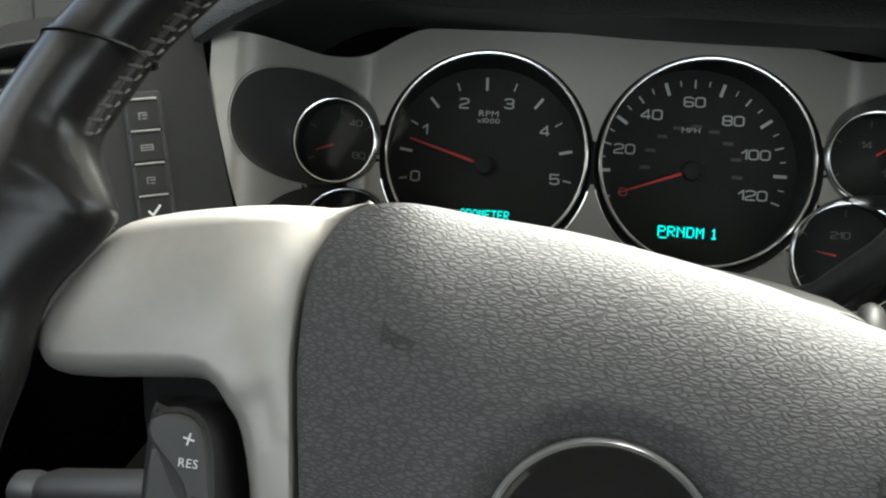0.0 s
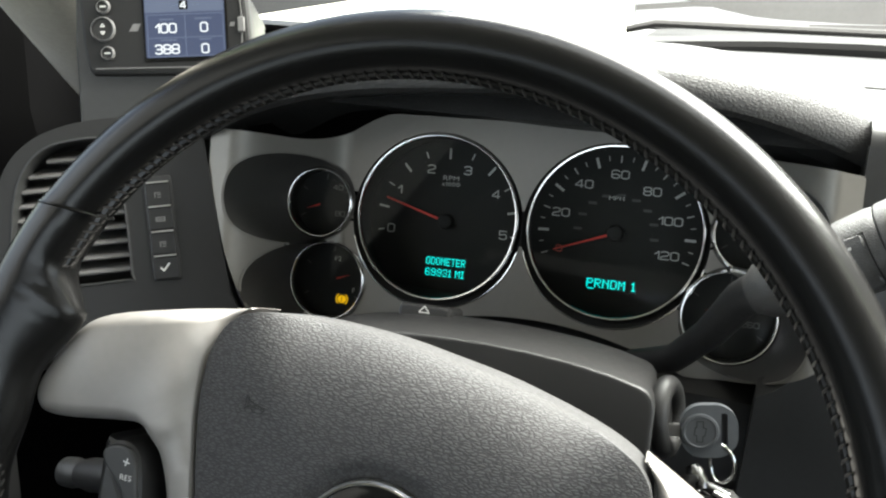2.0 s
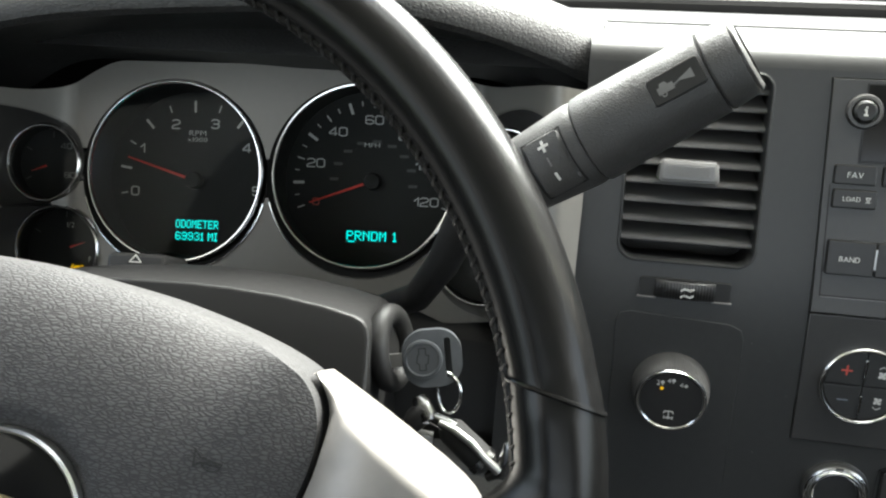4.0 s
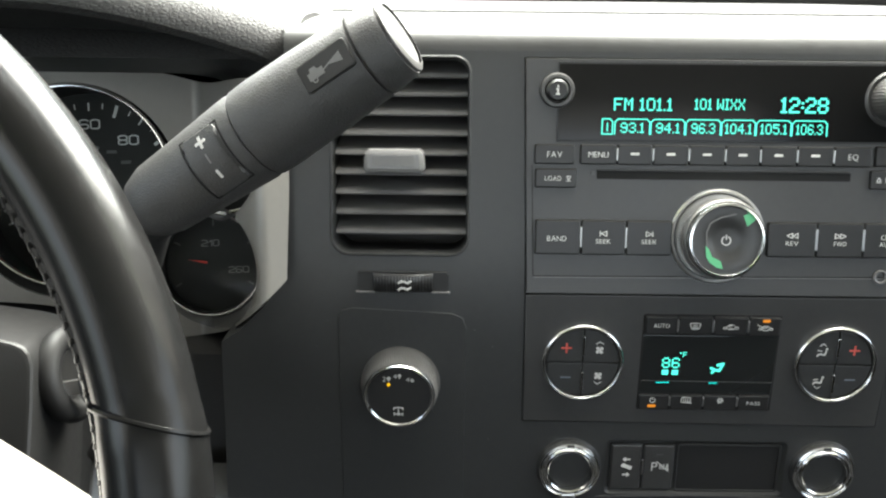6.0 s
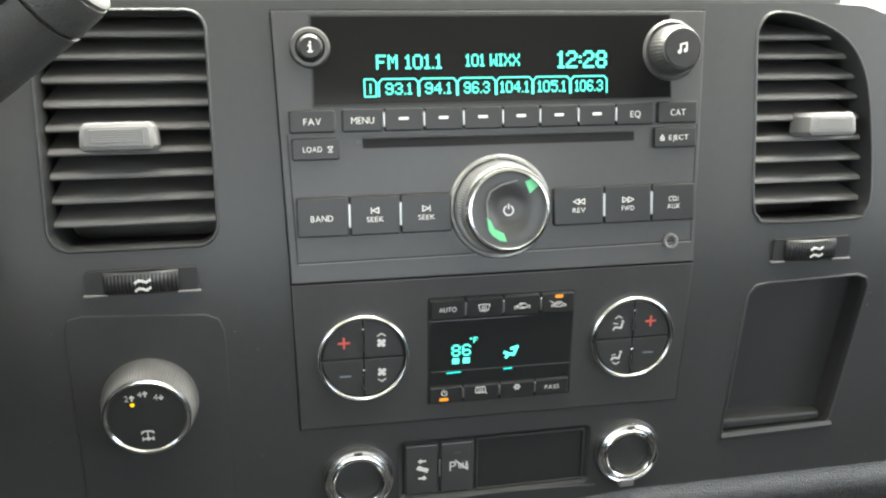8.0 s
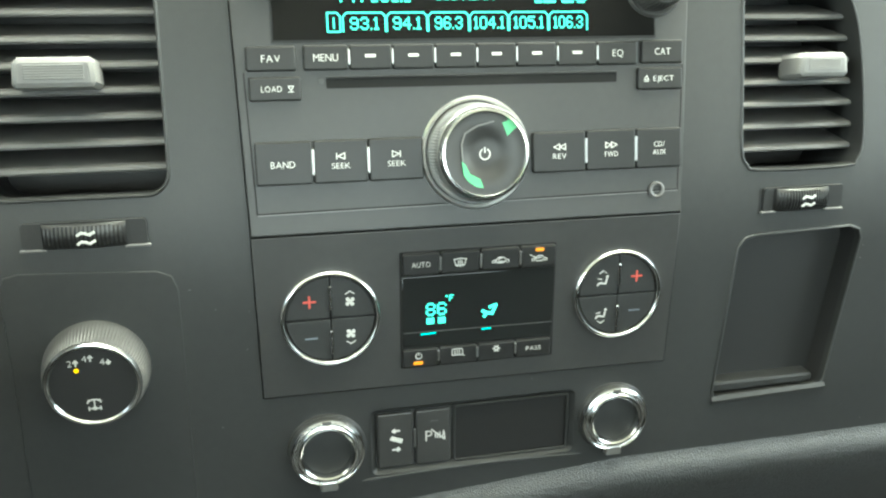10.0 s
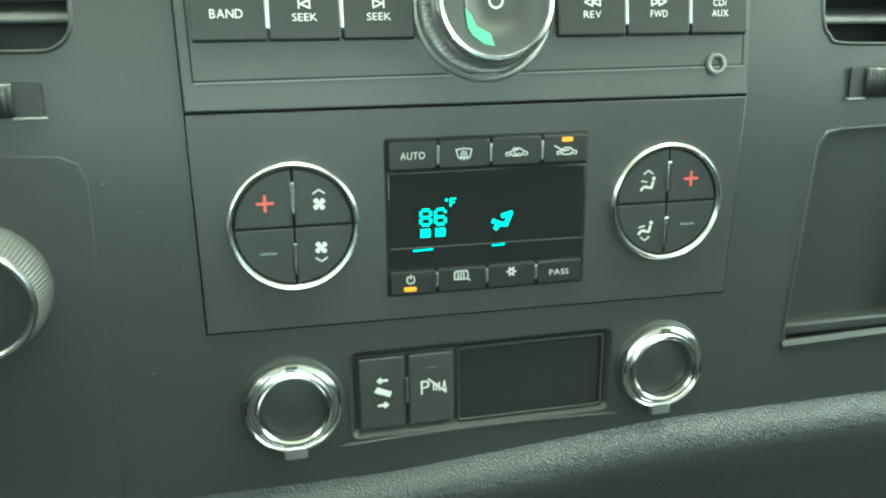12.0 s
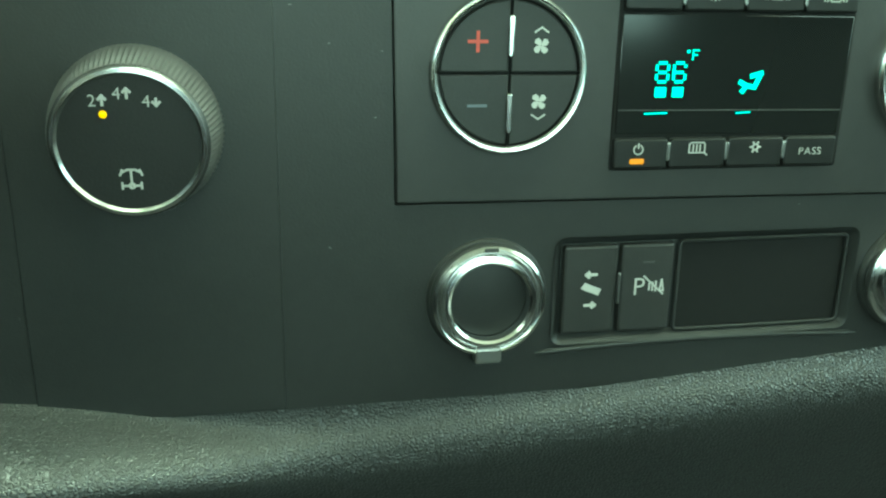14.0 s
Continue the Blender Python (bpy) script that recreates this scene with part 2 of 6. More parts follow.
def tube(bm, path, radii, n=12, cap=True, closed=False, flat=1.0):
    """A tube along a path of 3D points; flat squeezes it across."""
    pts = [Vector(p) for p in path]
    if isinstance(radii, (int, float)):
        radii = [radii] * len(pts)
    rings, up = [], Vector((0.13, 0.27, 0.95))
    for k, p in enumerate(pts):
        a, b = (pts[k - 1], pts[(k + 1) % len(pts)]) if closed else (pts[max(0, k - 1)], pts[min(len(pts) - 1, k + 1)])
        t = (b - a).normalized()
        s = t.cross(up).normalized()
        q = s.cross(t)
        rings.append([p + radii[k] * (math.cos(2 * math.pi * i / n) * s + flat * math.sin(2 * math.pi * i / n) * q) for i in range(n)])
    if closed:
        rings.append(rings[0])
    loft(bm, rings, cap0=cap and not closed, cap1=cap and not closed)
    if closed:
        bmesh.ops.remove_doubles(bm, verts=bm.verts, dist=1e-5)
    return bm


def strokes(lines, width=0.45, w=0.0, thick=0.15, bm=None):
    """Flat printed strokes along polylines."""
    bm = bm or bmesh.new()
    h, step = width / 2, 0
    for line in lines:
        for (x0, y0), (x1, y1) in zip(line, line[1:]):
            d = Vector((x1 - x0, y1 - y0))
            if d.length < 1e-6:
                continue
            d.normalize()
            s, e = Vector((-d.y, d.x)) * h, d * h * 0.6
            c = [(x0 - e.x + s.x, y0 - e.y + s.y), (x0 - e.x - s.x, y0 - e.y - s.y), (x1 + e.x - s.x, y1 + e.y - s.y), (x1 + e.x + s.x, y1 + e.y + s.y)]
            step += 1
            prism(bm, c, w, w + thick + 0.006 * (step % 6), 0)
    return bm


# pixel letters of the lit displays, row by row from the top, and the square figures of the dials
PIXELS = dict(line.split(" ") for line in """0 01110/10001/10001/10001/10001/10001/01110
1 010/110/010/010/010/010/111
2 01110/10001/00001/00110/01000/10000/11111
3 01110/10001/00001/00110/00001/10001/01110
4 00010/00110/01010/10010/11111/00010/00010
5 11111/10000/11110/00001/00001/10001/01110
6 01110/10001/10000/11110/10001/10001/01110
8 01110/10001/10001/01110/10001/10001/01110
9 01110/10001/10001/01111/00001/10001/01110
A 01110/10001/10001/11111/10001/10001/10001
D 11110/10001/10001/10001/10001/10001/11110
E 11111/10000/10000/11110/10000/10000/11111
F 11111/10000/10000/11110/10000/10000/10000
I 111/010/010/010/010/010/111
M 10001/11011/10101/10101/10001/10001/10001
N 10001/11001/10101/10011/10001/10001/10001
O 01110/10001/10001/10001/10001/10001/01110
P 11110/10001/10001/11110/10000/10000/10000
R 11110/10001/10001/11110/10100/10010/10001
T 11111/00100/00100/00100/00100/00100/00100
W 10001/10001/10001/10101/10101/11011/10001
X 10001/10001/01010/00100/01010/10001/10001
. 0/0/0/0/0/0/1
: 0/0/1/0/1/0/0
_ 00/00/00/00/00/00/00""".splitlines())
SQUARE = dict(line.split(" ", 1) for line in """0 10 30 41 47 38 18 07 01 10
1 05 28 20
2 07 18 38 47 45 34 13 02 00 40
3 07 18 38 47 45 34 14|34 43 41 30 10 01
4 30 38 03 02 42
5 48 08 04 35 44 41 30 10 01
6 47 38 18 07 01 10 30 41 43 34 14 03
8 10 30 41 43 34 14 03 01 10|14 05 07 18 38 47 45 34
9 01 10 30 41 47 38 18 07 05 14 34 45""".splitlines())


def pixel_text(parent, s, u, v, w, height, material, width, bold=0.0):
    """Words of a dot-matrix display, centred at u, v; bold widens each dot."""
    glyphs = [PIXELS[c].split("/") for c in s.replace(" ", "_")]
    cols = sum(len(g[0]) + 1 for g in glyphs) - 1
    du, dv, x, bm = width / cols, height / 7, 0, bmesh.new()
    for g in glyphs:
        for j, row in enumerate(g):
            for i, c in enumerate(row):
                if c == "1":
                    x0, y0 = (x + i) * du - width / 2, height / 2 - (j + 1) * dv
                    prism(bm, [(x0 - bold * du, y0 + 0.02 * dv), (x0 + (0.96 + bold) * du, y0 + 0.02 * dv), (x0 + (0.96 + bold) * du, y0 + 0.98 * dv), (x0 - bold * du, y0 + 0.98 * dv)], 0, 0.06 + 0.01 * ((i + j) % 2), 0)
        x += len(g[0]) + 1
    return part("lettering", bm, material, parent, "", at(u, v, w))


def square_text(parent, s, u, v, w, height, material, width, weight=0.15, name="figure"):
    """Wide square figures, centred at u, v; width is that of one wide figure."""
    gap, x, lines = 0.28 * width, 0.0, []
    for c in s:
        pts = [[(int(p[0]) / 4 * width, int(p[1]) / 8 * height) for p in l.split()] for l in SQUARE[c].split("|")]
        lines += [[(x + a, b - height / 2) for a, b in l] for l in pts]
        x += (0.5 if c == "1" else 1.0) * width + gap
    lines = [[(a - (x - gap) / 2, b) for a, b in l] for l in lines]
    return part(name, strokes(lines, weight * height), material, parent, "", at(u, v, w))


TEXTS = {}


def text_bm(s, height, width=None, weight=0.005):
    """The letters of s as a flat mesh, centred, of that capital height (and whole width)."""
    if len(s) > 1:
        whole, x = bmesh.new(), 0.0
        for c in s:
            bm = text_bm(c, height, None, weight)
            a, b = min(v.co.x for v in bm.verts), max(v.co.x for v in bm.verts)
            bmesh.ops.translate(bm, vec=(x - a, 0, 0), verts=bm.verts)
            x += b - a + 0.17 * height
            me = bpy.data.meshes.new("letters")
            bm.to_mesh(me)
            bm.free()
            whole.from_mesh(me)
            bpy.data.meshes.remove(me)
        x -= 0.17 * height
        bmesh.ops.translate(whole, vec=(-x / 2, 0, 0), verts=whole.verts)
        if width:
            bmesh.ops.scale(whole, vec=(width / x, 1, 1), verts=whole.verts)
        return whole
    if (s, weight) not in TEXTS:
        cu = bpy.data.curves.new("letters", "FONT")
        cu.body, cu.align_x, cu.align_y, cu.resolution_u = s, "CENTER", "BOTTOM_BASELINE", 3
        cu.extrude, cu.offset = 0.01, weight
        ob = new("letters", cu)
        bpy.context.view_layer.update()
        me = bpy.data.meshes.new_from_object(ob.evaluated_get(bpy.context.evaluated_depsgraph_get()))
        TEXTS[s, weight] = me
        bpy.data.objects.remove(ob)
        bpy.data.curves.remove(cu)
    bm = bmesh.new()
    bm.from_mesh(TEXTS[s, weight])
    xs, ys = [v.co.x for v in bm.verts], [v.co.y for v in bm.verts]
    k = height / 0.69
    kx = width / (max(xs) - min(xs)) if width else k
    mx = (max(xs) + min(xs)) / 2
    for v in bm.verts:
        v.co = Vector(((v.co.x - mx) * kx, (v.co.y - 0.345) * k, 0.08 if v.co.z > 0 else 0))
    return bm


def text(parent, s, u, v, w, height, material, width=None, turn=0.0, name="lettering", label=""):
    return part(name, text_bm(s, height, width, -0.006), material, parent, label, at(u, v, w, turn), angle=20)


def symbol(parent, lines, u, v, w, material, width=0.4, scale=1.0, name="symbol", label=""):
    return part(name, strokes([[(x * scale, y * scale) for x, y in l] for l in lines], width), material, parent, label, at(u, v, w))


def arc(cx, cy, r, a0, a1, n=10, ry=None):
    ry = ry or r
    return [(cx + r * math.cos(radians(a0 + (a1 - a0) * k / n)), cy + ry * math.sin(radians(a0 + (a1 - a0) * k / n))) for k in range(n + 1)]


def spline(pts, steps):
    """A closed smooth line through the points."""
    out = []
    for k in range(len(pts)):
        p0, p1, p2, p3 = (Vector(pts[(k + j) % len(pts)]) for j in (-1, 0, 1, 2))
        for i in range(steps):
            t_ = i / steps
            out.append(tuple(0.5 * ((2 * p1) + (p2 - p0) * t_ + (2 * p0 - 5 * p1 + 4 * p2 - p3) * t_ ** 2 + (3 * p1 - p0 - 3 * p2 + p3) * t_ ** 3)))
    return out


def open_spline(pts, steps):
    """A smooth line through the points, with free ends."""
    ends = [tuple(2 * a - b for a, b in zip(pts[0], pts[1]))] + list(pts) + [tuple(2 * a - b for a, b in zip(pts[-1], pts[-2]))]
    out = []
    for k in range(len(pts) - 1):
        p0, p1, p2, p3 = (Vector(p) for p in ends[k:k + 4])
        for i in range(steps):
            t_ = i / steps
            out.append(tuple(0.5 * ((2 * p1) + (p2 - p0) * t_ + (2 * p0 - 5 * p1 + 4 * p2 - p3) * t_ ** 2 + (3 * p1 - p0 - 3 * p2 + p3) * t_ ** 3)))
    return out + [tuple(pts[-1])]


def smooth(x):
    x = max(0.0, min(1.0, x))
    return x * x * (3 - 2 * x)


POWER = [arc(0, 0, 1.0, 120, 420, 14), [(0, 0.3), (0, 1.25)]]
CAR = [[(-2.4, -0.7), (-2.5, 0.0), (-1.3, 0.25), (-0.7, 0.95), (0.8, 0.95), (1.6, 0.25), (2.5, 0.0), (2.4, -0.7)], arc(-1.4, -0.7, 0.45, 0, 180, 6), arc(1.4, -0.7, 0.45, 0, 180, 6), [(-0.95, -0.7), (0.95, -0.7)]]

# ---- the dashboard ----
RADIO = face_pose(0.3595, 0.397, 0.901, 20.05)
CLIMATE = face_pose(0.3595, 0.397, 0.901, 11.3)
LEFT = face_pose(-0.285, 0.3435, 0.955, 28, 30)
GAUGE = face_pose(-0.046, 0.462, 0.908, 27, 5)
DIAL = face_pose(-0.05, 0.508, 0.90, 27, 5)

dash = thing("dashboard", Matrix.Identity(4), "dark grey grained plastic dashboard of a pickup truck", "dashboard")


def world_part(name, bm, m, material, parent, label="", angle=35, whole=False):
    """A part whose mesh is drawn in the frame m, under a parent that stands at the world's origin."""
    return part(name, bm, material, parent, label, m, angle, whole=whole)


def vent_outline(u0, u1, v0, v1, big=0.0):
    """A rounded opening; big rounds the outer upper corner."""
    pts = []
    for cx, cy, a0, r in ((u1 - 9, v0 + 9, -90, 9), (u1 - (big or 8), v1 - (big or 8), 0, big or 8), (u0 + 8, v1 - 8, 90, 8), (u0 + 9, v0 + 9, 180, 9)):
        for k in range(9):
            a = radians(a0 + 90 * k / 8)
            pts.append((cx + r * math.cos(a), cy + r * math.sin(a)))
    return pts


VENT_L = vent_outline(-190, -122.3, 18.8, 115.2)
VENT_R = [(123.2, 27), (123.0, 60), (122.6, 100), (124, 108), (129, 113.5), (138, 114), (150, 111.3), (161, 106.8), (170, 101), (177, 92), (181.5, 80), (184.5, 60), (186, 40), (185.8, 26), (183, 19.5), (177, 16.6), (133, 16.6), (126, 19.5)][::-1]
VENT_R = spline(VENT_R, 3)
# centre panel: one sheet that bends below the radio, with its openings
BEND = radians(8.75)


def bent(u, v, w):
    """A point of the panel (v up its face from the bend, w out of it) in the radio's frame."""
    y, z, n = 25.0, 0.0, 20
    if v >= 25:
        y, phi = v, 0.0
    else:
        low = max(v, -25.0)
        for k in range(n):
            a = BEND * ((25 - (25 - (25 - low) * (k + 0.5) / n)) / 50)
            y -= math.cos(a) * (25 - low) / n
            z -= math.sin(a) * (25 - low) / n
        phi = BEND * (25 - low) / 50
        if v < -25:
            y += (v + 25) * math.cos(BEND)
            z += (v + 25) * math.sin(BEND)
    return Vector((u, y - w * math.sin(phi), z + w * math.cos(phi)))


POCKET = [(124.5, -19), (128, -14.8), (134, -13.6), (182, -12.2), (187, -14), (188.6, -18), (179, -90), (176.5, -93.2), (172, -94.2), (123, -95.4), (119.5, -94), (118.6, -90)]
STACK_HOLE = [(-96.8, 115.2), (96.8, 115.2), (93.8, 0), (91.4, -71.8), (-92.8, -70.6), (-93.8, 0)]
bm = bmesh.new()
outer = [(-212, 8), (-216, 2), (-226, -10), (-238, -22), (-247, -28), (-250, -128), (224, -128), (224, 0), (222, 60), (219, 84), (210, 101), (196, 111), (178, 116.8), (160, 118), (-212, 118)]
plate(bm, outer, [VENT_L, VENT_R, STACK_HOLE, POCKET, rrect(-47.5, 47.5, -113.5, -81.5, 3)], -26, 0)
for k in range(-5, 6):
    bmesh.ops.bisect_plane(bm, geom=bm.verts[:] + bm.edges[:] + bm.faces[:], plane_co=(0, k * 5.0 + 0.01, 0), plane_no=(0, 1, 0))
for vert in bm.verts:
    vert.co = bent(*vert.co)
world_part("centre_panel", bm, RADIO, M["panel"], dash, whole=True)
bm = bmesh.new()
ring = []
prof = [(118, 0), (120, -0.2), (122, -0.7), (124, -1.5), (126, -2.8), (128, -4.7), (129.6, -7.2), (130.8, -10.4), (131.4, -14.5), (131.3, -20), (130.2, -30), (127, -45)]
loft(bm, [[(u, v, w) for u in (-212, -100, 0, 100, 165)] for v, w in prof], closed=False)
world_part("panel_top_roll", bm, RADIO, M["panel"], dash)
# raised plate round the drive selector
bm = bmesh.new()
prism(bm, [(-187, -127.6), (-123, -127.6), (-122.5, -19), (-124.5, -13.5), (-130, -11), (-180, -8.6), (-185.5, -10), (-187.3, -14)], -2, 0.45, 0.4)
world_part("selector_plate", bm, CLIMATE, M["panel"], dash)
# the storage pocket
bm = bmesh.new()
back = [(u * 0.97 + 4.5, v * 0.97 - 1.6, -12) for u, v in POCKET]
loft(bm, [[(u, v, 0.2) for u, v in inset(POCKET[::-1], -0.2)[::-1]], [(u, v, -3) for u, v in POCKET], back], cap1=True)
world_part("storage_pocket", bm, CLIMATE, M["black"], dash)
bm = bmesh.new()
loft(bm, [[(118, v, w), (180, v + 1.5, w)] for v, w in ((-93.5, 0.5), (-95.5, 1.6), (-97.5, 1.0), (-98.5, -1))], closed=False)
world_part("pocket_lip", bm, CLIMATE, M["panel"], dash)
world_part("pocket_sill", block(121, 176.5, -94, -88.5, -12, -4, 2, 1.5), CLIMATE, M["panel"], dash)
bm = bmesh.new()
ring = POCKET[::-1]
loft(bm, [[(u, v, w) for u, v in inset(ring, d)] for d, w in ((-1.2, -0.1), (-0.9, 0.5), (-0.3, 0.7), (0.2, 0.3), (0.4, -3))])
world_part("pocket_trim", bm, CLIMATE, M["panel"], dash)
# knee bolster: a padded roll under the panels, swelling towards the driver
bm = bmesh.new()
prof = [(-108, -16), (-115, -4), (-117.5, -1.0), (-118.6, -0.5), (-122, -0.4), (-126, -0.3), (-128.6, -0.1), (-130.4, 0.9), (-131.8, 2.0), (-133.2, 3.5), (-134.6, 4.9), (-136.2, 6.0), (-138.2, 6.8), (-141, 7.1), (-145, 6.4), (-150, 4.6), (-165, -2), (-190, -12), (-240, -24), (-330, -20), (-420, 0)]
us = [-420 + 8.0 * k for k in range(92)]


def bolster_point(u, v, w):
    """The pad follows the panel's foot; its roll climbs to the right and swells beside the column."""
    lift = max(-7.0, min(8.5, 0.072 * (u + 45))) * smooth((-117 - v) / 10)
    near = smooth((-100 - u) / 110)
    out = max(w, 0) * (0.6 + 3.6 * near) + min(w, 0)
    return (u, v + lift + 16 * near * smooth((-117 - v) / 12), out)


loft(bm, [[bolster_point(u, v, w) for u in us] for v, w in prof], closed=False)
world_part("knee_bolster", bm, CLIMATE, M["bolster"], dash, "soft grained vinyl knee pad", angle=80)
# dash top, sloping down to the windscreen
bm = bmesh.new()
prof = [(0.446, 1.004), (0.456, 1.0135), (0.472, 1.0165), (0.52, 1.008), (0.60, 0.993), (0.70, 0.975), (0.742, 0.9675), (0.79, 0.959)]
xs = [-0.37 + 1.12 * k / 40 for k in range(41)]
loft(bm, [[(x, y, z - 0.004 * smooth((abs(x - 0.19) - 0.33) / 0.25)) for x in xs] for y, z in prof], closed=False)
part("dash_top", bm, M["pad"], dash, "grained grey dash top pad", scale=1.0)
bm = bmesh.new()
loft(bm, [[(x, y + b, z) for x, b in ((-0.037, 0.0), (0.03, 0.018), (0.09, 0.031), (0.16, 0.038), (0.36, 0.042), (0.6, 0.036), (1.2, -0.02))] for y, z in ((0.742, 0.967), (0.744, 0.960), (0.756, 0.960), (0.757, 0.968), (0.80, 0.962), (0.86, 0.945), (0.95, 0.93))], closed=False)
part("defroster_slot", bm, M["rubber"], dash, "long black defroster slot", scale=1.0)
part("demister_slot", block(88, 700, -8, 7, -2, 1.2, 2, 0.5), M["rubber"], dash, "narrow black slot in the dash top", pose(0, 0.59, 0.9948, -11))
part("demister_slot", block(-259, -237, -2.5, 2.5, -2, 1.0, 1, 0.3), M["rubber"], dash, "", pose(0, 0.575, 0.9978, -11, 0, 12))
bm = bmesh.new()
loft(bm, [[(x, y, z) for x in (-0.60, -0.3, -0.0375)] for y, z in ((0.735, 0.9685), (0.757, 0.9675), (0.78, 0.955), (0.86, 0.925), (0.945, 0.908))], closed=False)
part("dash_edge", bm, M["pad"], dash, scale=1.0)
# passenger side of the dash
bm = bmesh.new()
rows = []
for y, z in ((0.40, 0.60), (0.385, 0.72), (0.378, 0.785), (0.386, 0.84), (0.397, 0.90), (0.42, 0.955), (0.436, 0.985), (0.455, 1.008), (0.49, 1.012), (0.6, 0.99), (0.74, 0.966)):
    rows.append([(x, y + 0.10 * smooth((x - 0.57) / 0.12), z) for x in (0.583, 0.60, 0.64, 0.70, 0.90, 1.15)])
loft(bm, rows, closed=False)
part("passenger_panel", bm, M["panel"], dash, scale=1.0)
# left panel with the driver's outer vent
LV_VENT = [(-52, -44.5), (9, -44), (12.5, -40), (12.8, 0), (11, 38), (9.5, 43.5), (5.5, 46.5), (-2, 47.8), (-14, 47.5), (-26, 45.8), (-36, 41.5), (-44, 34), (-50, 24), (-54.5, 10), (-57.5, -8), (-61, -36), (-60, -41.5)]
LV_VENT = spline(LV_VENT, 3)
bm = bmesh.new()
edge = open_spline([(64, 55), (40, 58.5), (0, 59), (-20, 56.5), (-38, 50.5), (-52, 40), (-61, 26), (-66.5, 8), (-70.5, -16), (-73, -50), (-75, -84)], 4)
outer = ([(72, -60), (69, -20), (66, 40)] + edge + [(60, -85), (80, -84)])[::-1]
plate(bm, outer, [LV_VENT], -26, 0)
# darker copy of the dash plastic: this face's shade is in its colour
world_part("left_panel", bm, LEFT, mat("shaded_dash_plastic", (0.012, 0.0122, 0.0122), 0.5, bump=0.13, scale=1500, spec=0.3), dash)
bm = bmesh.new()
rows = []
for k, (o, w) in enumerate(((0, 0), (1.6, -0.5), (4.2, -2.5), (6.3, -6.0), (7.6, -11), (8.5, -20), (9, -60))):
    out_ = inset(edge[::-1], -o)[::-1]
    out_[0], out_[-1] = (edge[0][0], edge[0][1] + o), (edge[-1][0] - o, edge[-1][1])
    rows.append([(x, y, w) for x, y in out_])
loft(bm, rows, closed=False)
world_part("left_panel_edge", bm, LEFT, M["panel"], dash)
# added foot, rolled under and black in place of the panel's shaded lower part
bm = bmesh.new()
rows = []
for v, w in ((-83.5, 0), (-88, -0.9), (-92, -4), (-95, -11), (-97, -22), (-98, -60)):
    rows.append([(u, v, w) for u in (-75, -30, 30, 80)])
loft(bm, rows, closed=False)
world_part("left_panel_foot", bm, LEFT, M["black"], dash)
# padded end of the dash beside the door
bm = bmesh.new()
rows = []
for k in range(25):
    v = 34 - 9.5 * k
    f = smooth((34 - v) / 62)
    u = -62 - 17 * f - 6 * smooth((10 - v) / 80)
    wide = 3 + 27 * smooth((36 - v) / 75)
    tuck = -16 * (1 - f)
    rows.append([(u + 9, v, -16 + tuck), (u + 2, v, -6 + tuck), (u - 1, v - 0.5, -5 + tuck), (u - 4 - wide * 0.15, v - 1, -5.5 + tuck), (u - 4 - wide * 0.45, v - 1, -8 + tuck), (u - 3 - wide * 0.75, v - 1, -13 + tuck), (u - 3 - wide, v - 1, -23 + tuck), (u - 3 - wide * 1.05, v - 1, -60 + tuck)])
loft(bm, rows, closed=False)
world_part("dash_end_pad", bm, LEFT, mat("end_pad_vinyl", (0.010, 0.010, 0.0102), 0.7, bump=0.2, scale=700, cells=True, spec=0.12), dash, "padded grained end of the dash beside the door", angle=70)
# knee panel under the gauges
bm = bmesh.new()
loft(bm, [[(x, y, z) for x in (-0.32, -0.1, 0.155)] for y, z in ((0.47, 0.855), (0.43, 0.838), (0.415, 0.81), (0.40, 0.74), (0.39, 0.6), (0.40, 0.42))], closed=False)
part("knee_panel", bm, M["black"], dash, scale=1.0)
# gauge hood: a padded brow over the cluster
bm = bmesh.new()
N = 48
sections = [[] for _ in range(16)]
for k in range(N + 1):
    s = k / N
    x = -0.241 + 0.393 * s
    back = smooth((s - 0.72) / 0.28)
    arch = max(0.0, 1 - abs(2 * s - 1) ** 3.0)
    ye = 0.394 + 0.027 * s - 0.012 * arch + 0.028 * back
    ze = 0.989 + 0.017 * s + 0.040 * arch - 0.013 * back
    th = 0.018 + 0.006 * (1 - arch) + 0.002 * back
    sec = [(0.500, 0.953 + 0.027 * smooth(arch * 1.25)), (0.47, ze - 0.014 - 0.016 * arch), (ye + 0.03, ze - 0.006), (ye + 0.004, ze - 0.001), (ye, ze), (ye - 0.003, ze + th * 0.2), (ye - 0.003, ze + th * 0.42), (ye - 0.0005, ze + th * 0.64), (ye + 0.004, ze + th * 0.83), (ye + 0.0105, ze + th * 0.96), (ye + 0.018, ze + th), (ye + 0.032, ze + th * 0.96), (ye + 0.06, ze + th * 0.75), (0.52 + 0.02 * back, 1.004 + 0.020 * smooth(arch * 1.5)), (0.60, 0.994), (0.68, 0.974)]
    for j, (y, z) in enumerate(sec):
        sections[j].append((x, y, z))
loft(bm, sections[:5], closed=False)
part("hood_underside", bm, M["panel"], dash, "black inner face of the gauge hood", scale=1.0)
bm = bmesh.new()
rows = loft(bm, sections[4:], closed=False)
for side in (0, -1):
    mid = bm.verts.new((rows[0][side].co.x, 0.5, rows[0][side].co.z - 0.004))
    for a, b in zip(rows, rows[1:]):
        bm.faces.new((a[side], b[side], mid))
part("gauge_hood", bm, M["pad"], dash, "grained vinyl brow over the gauges", scale=1.0)

# ---- windows, cab and outdoors ----


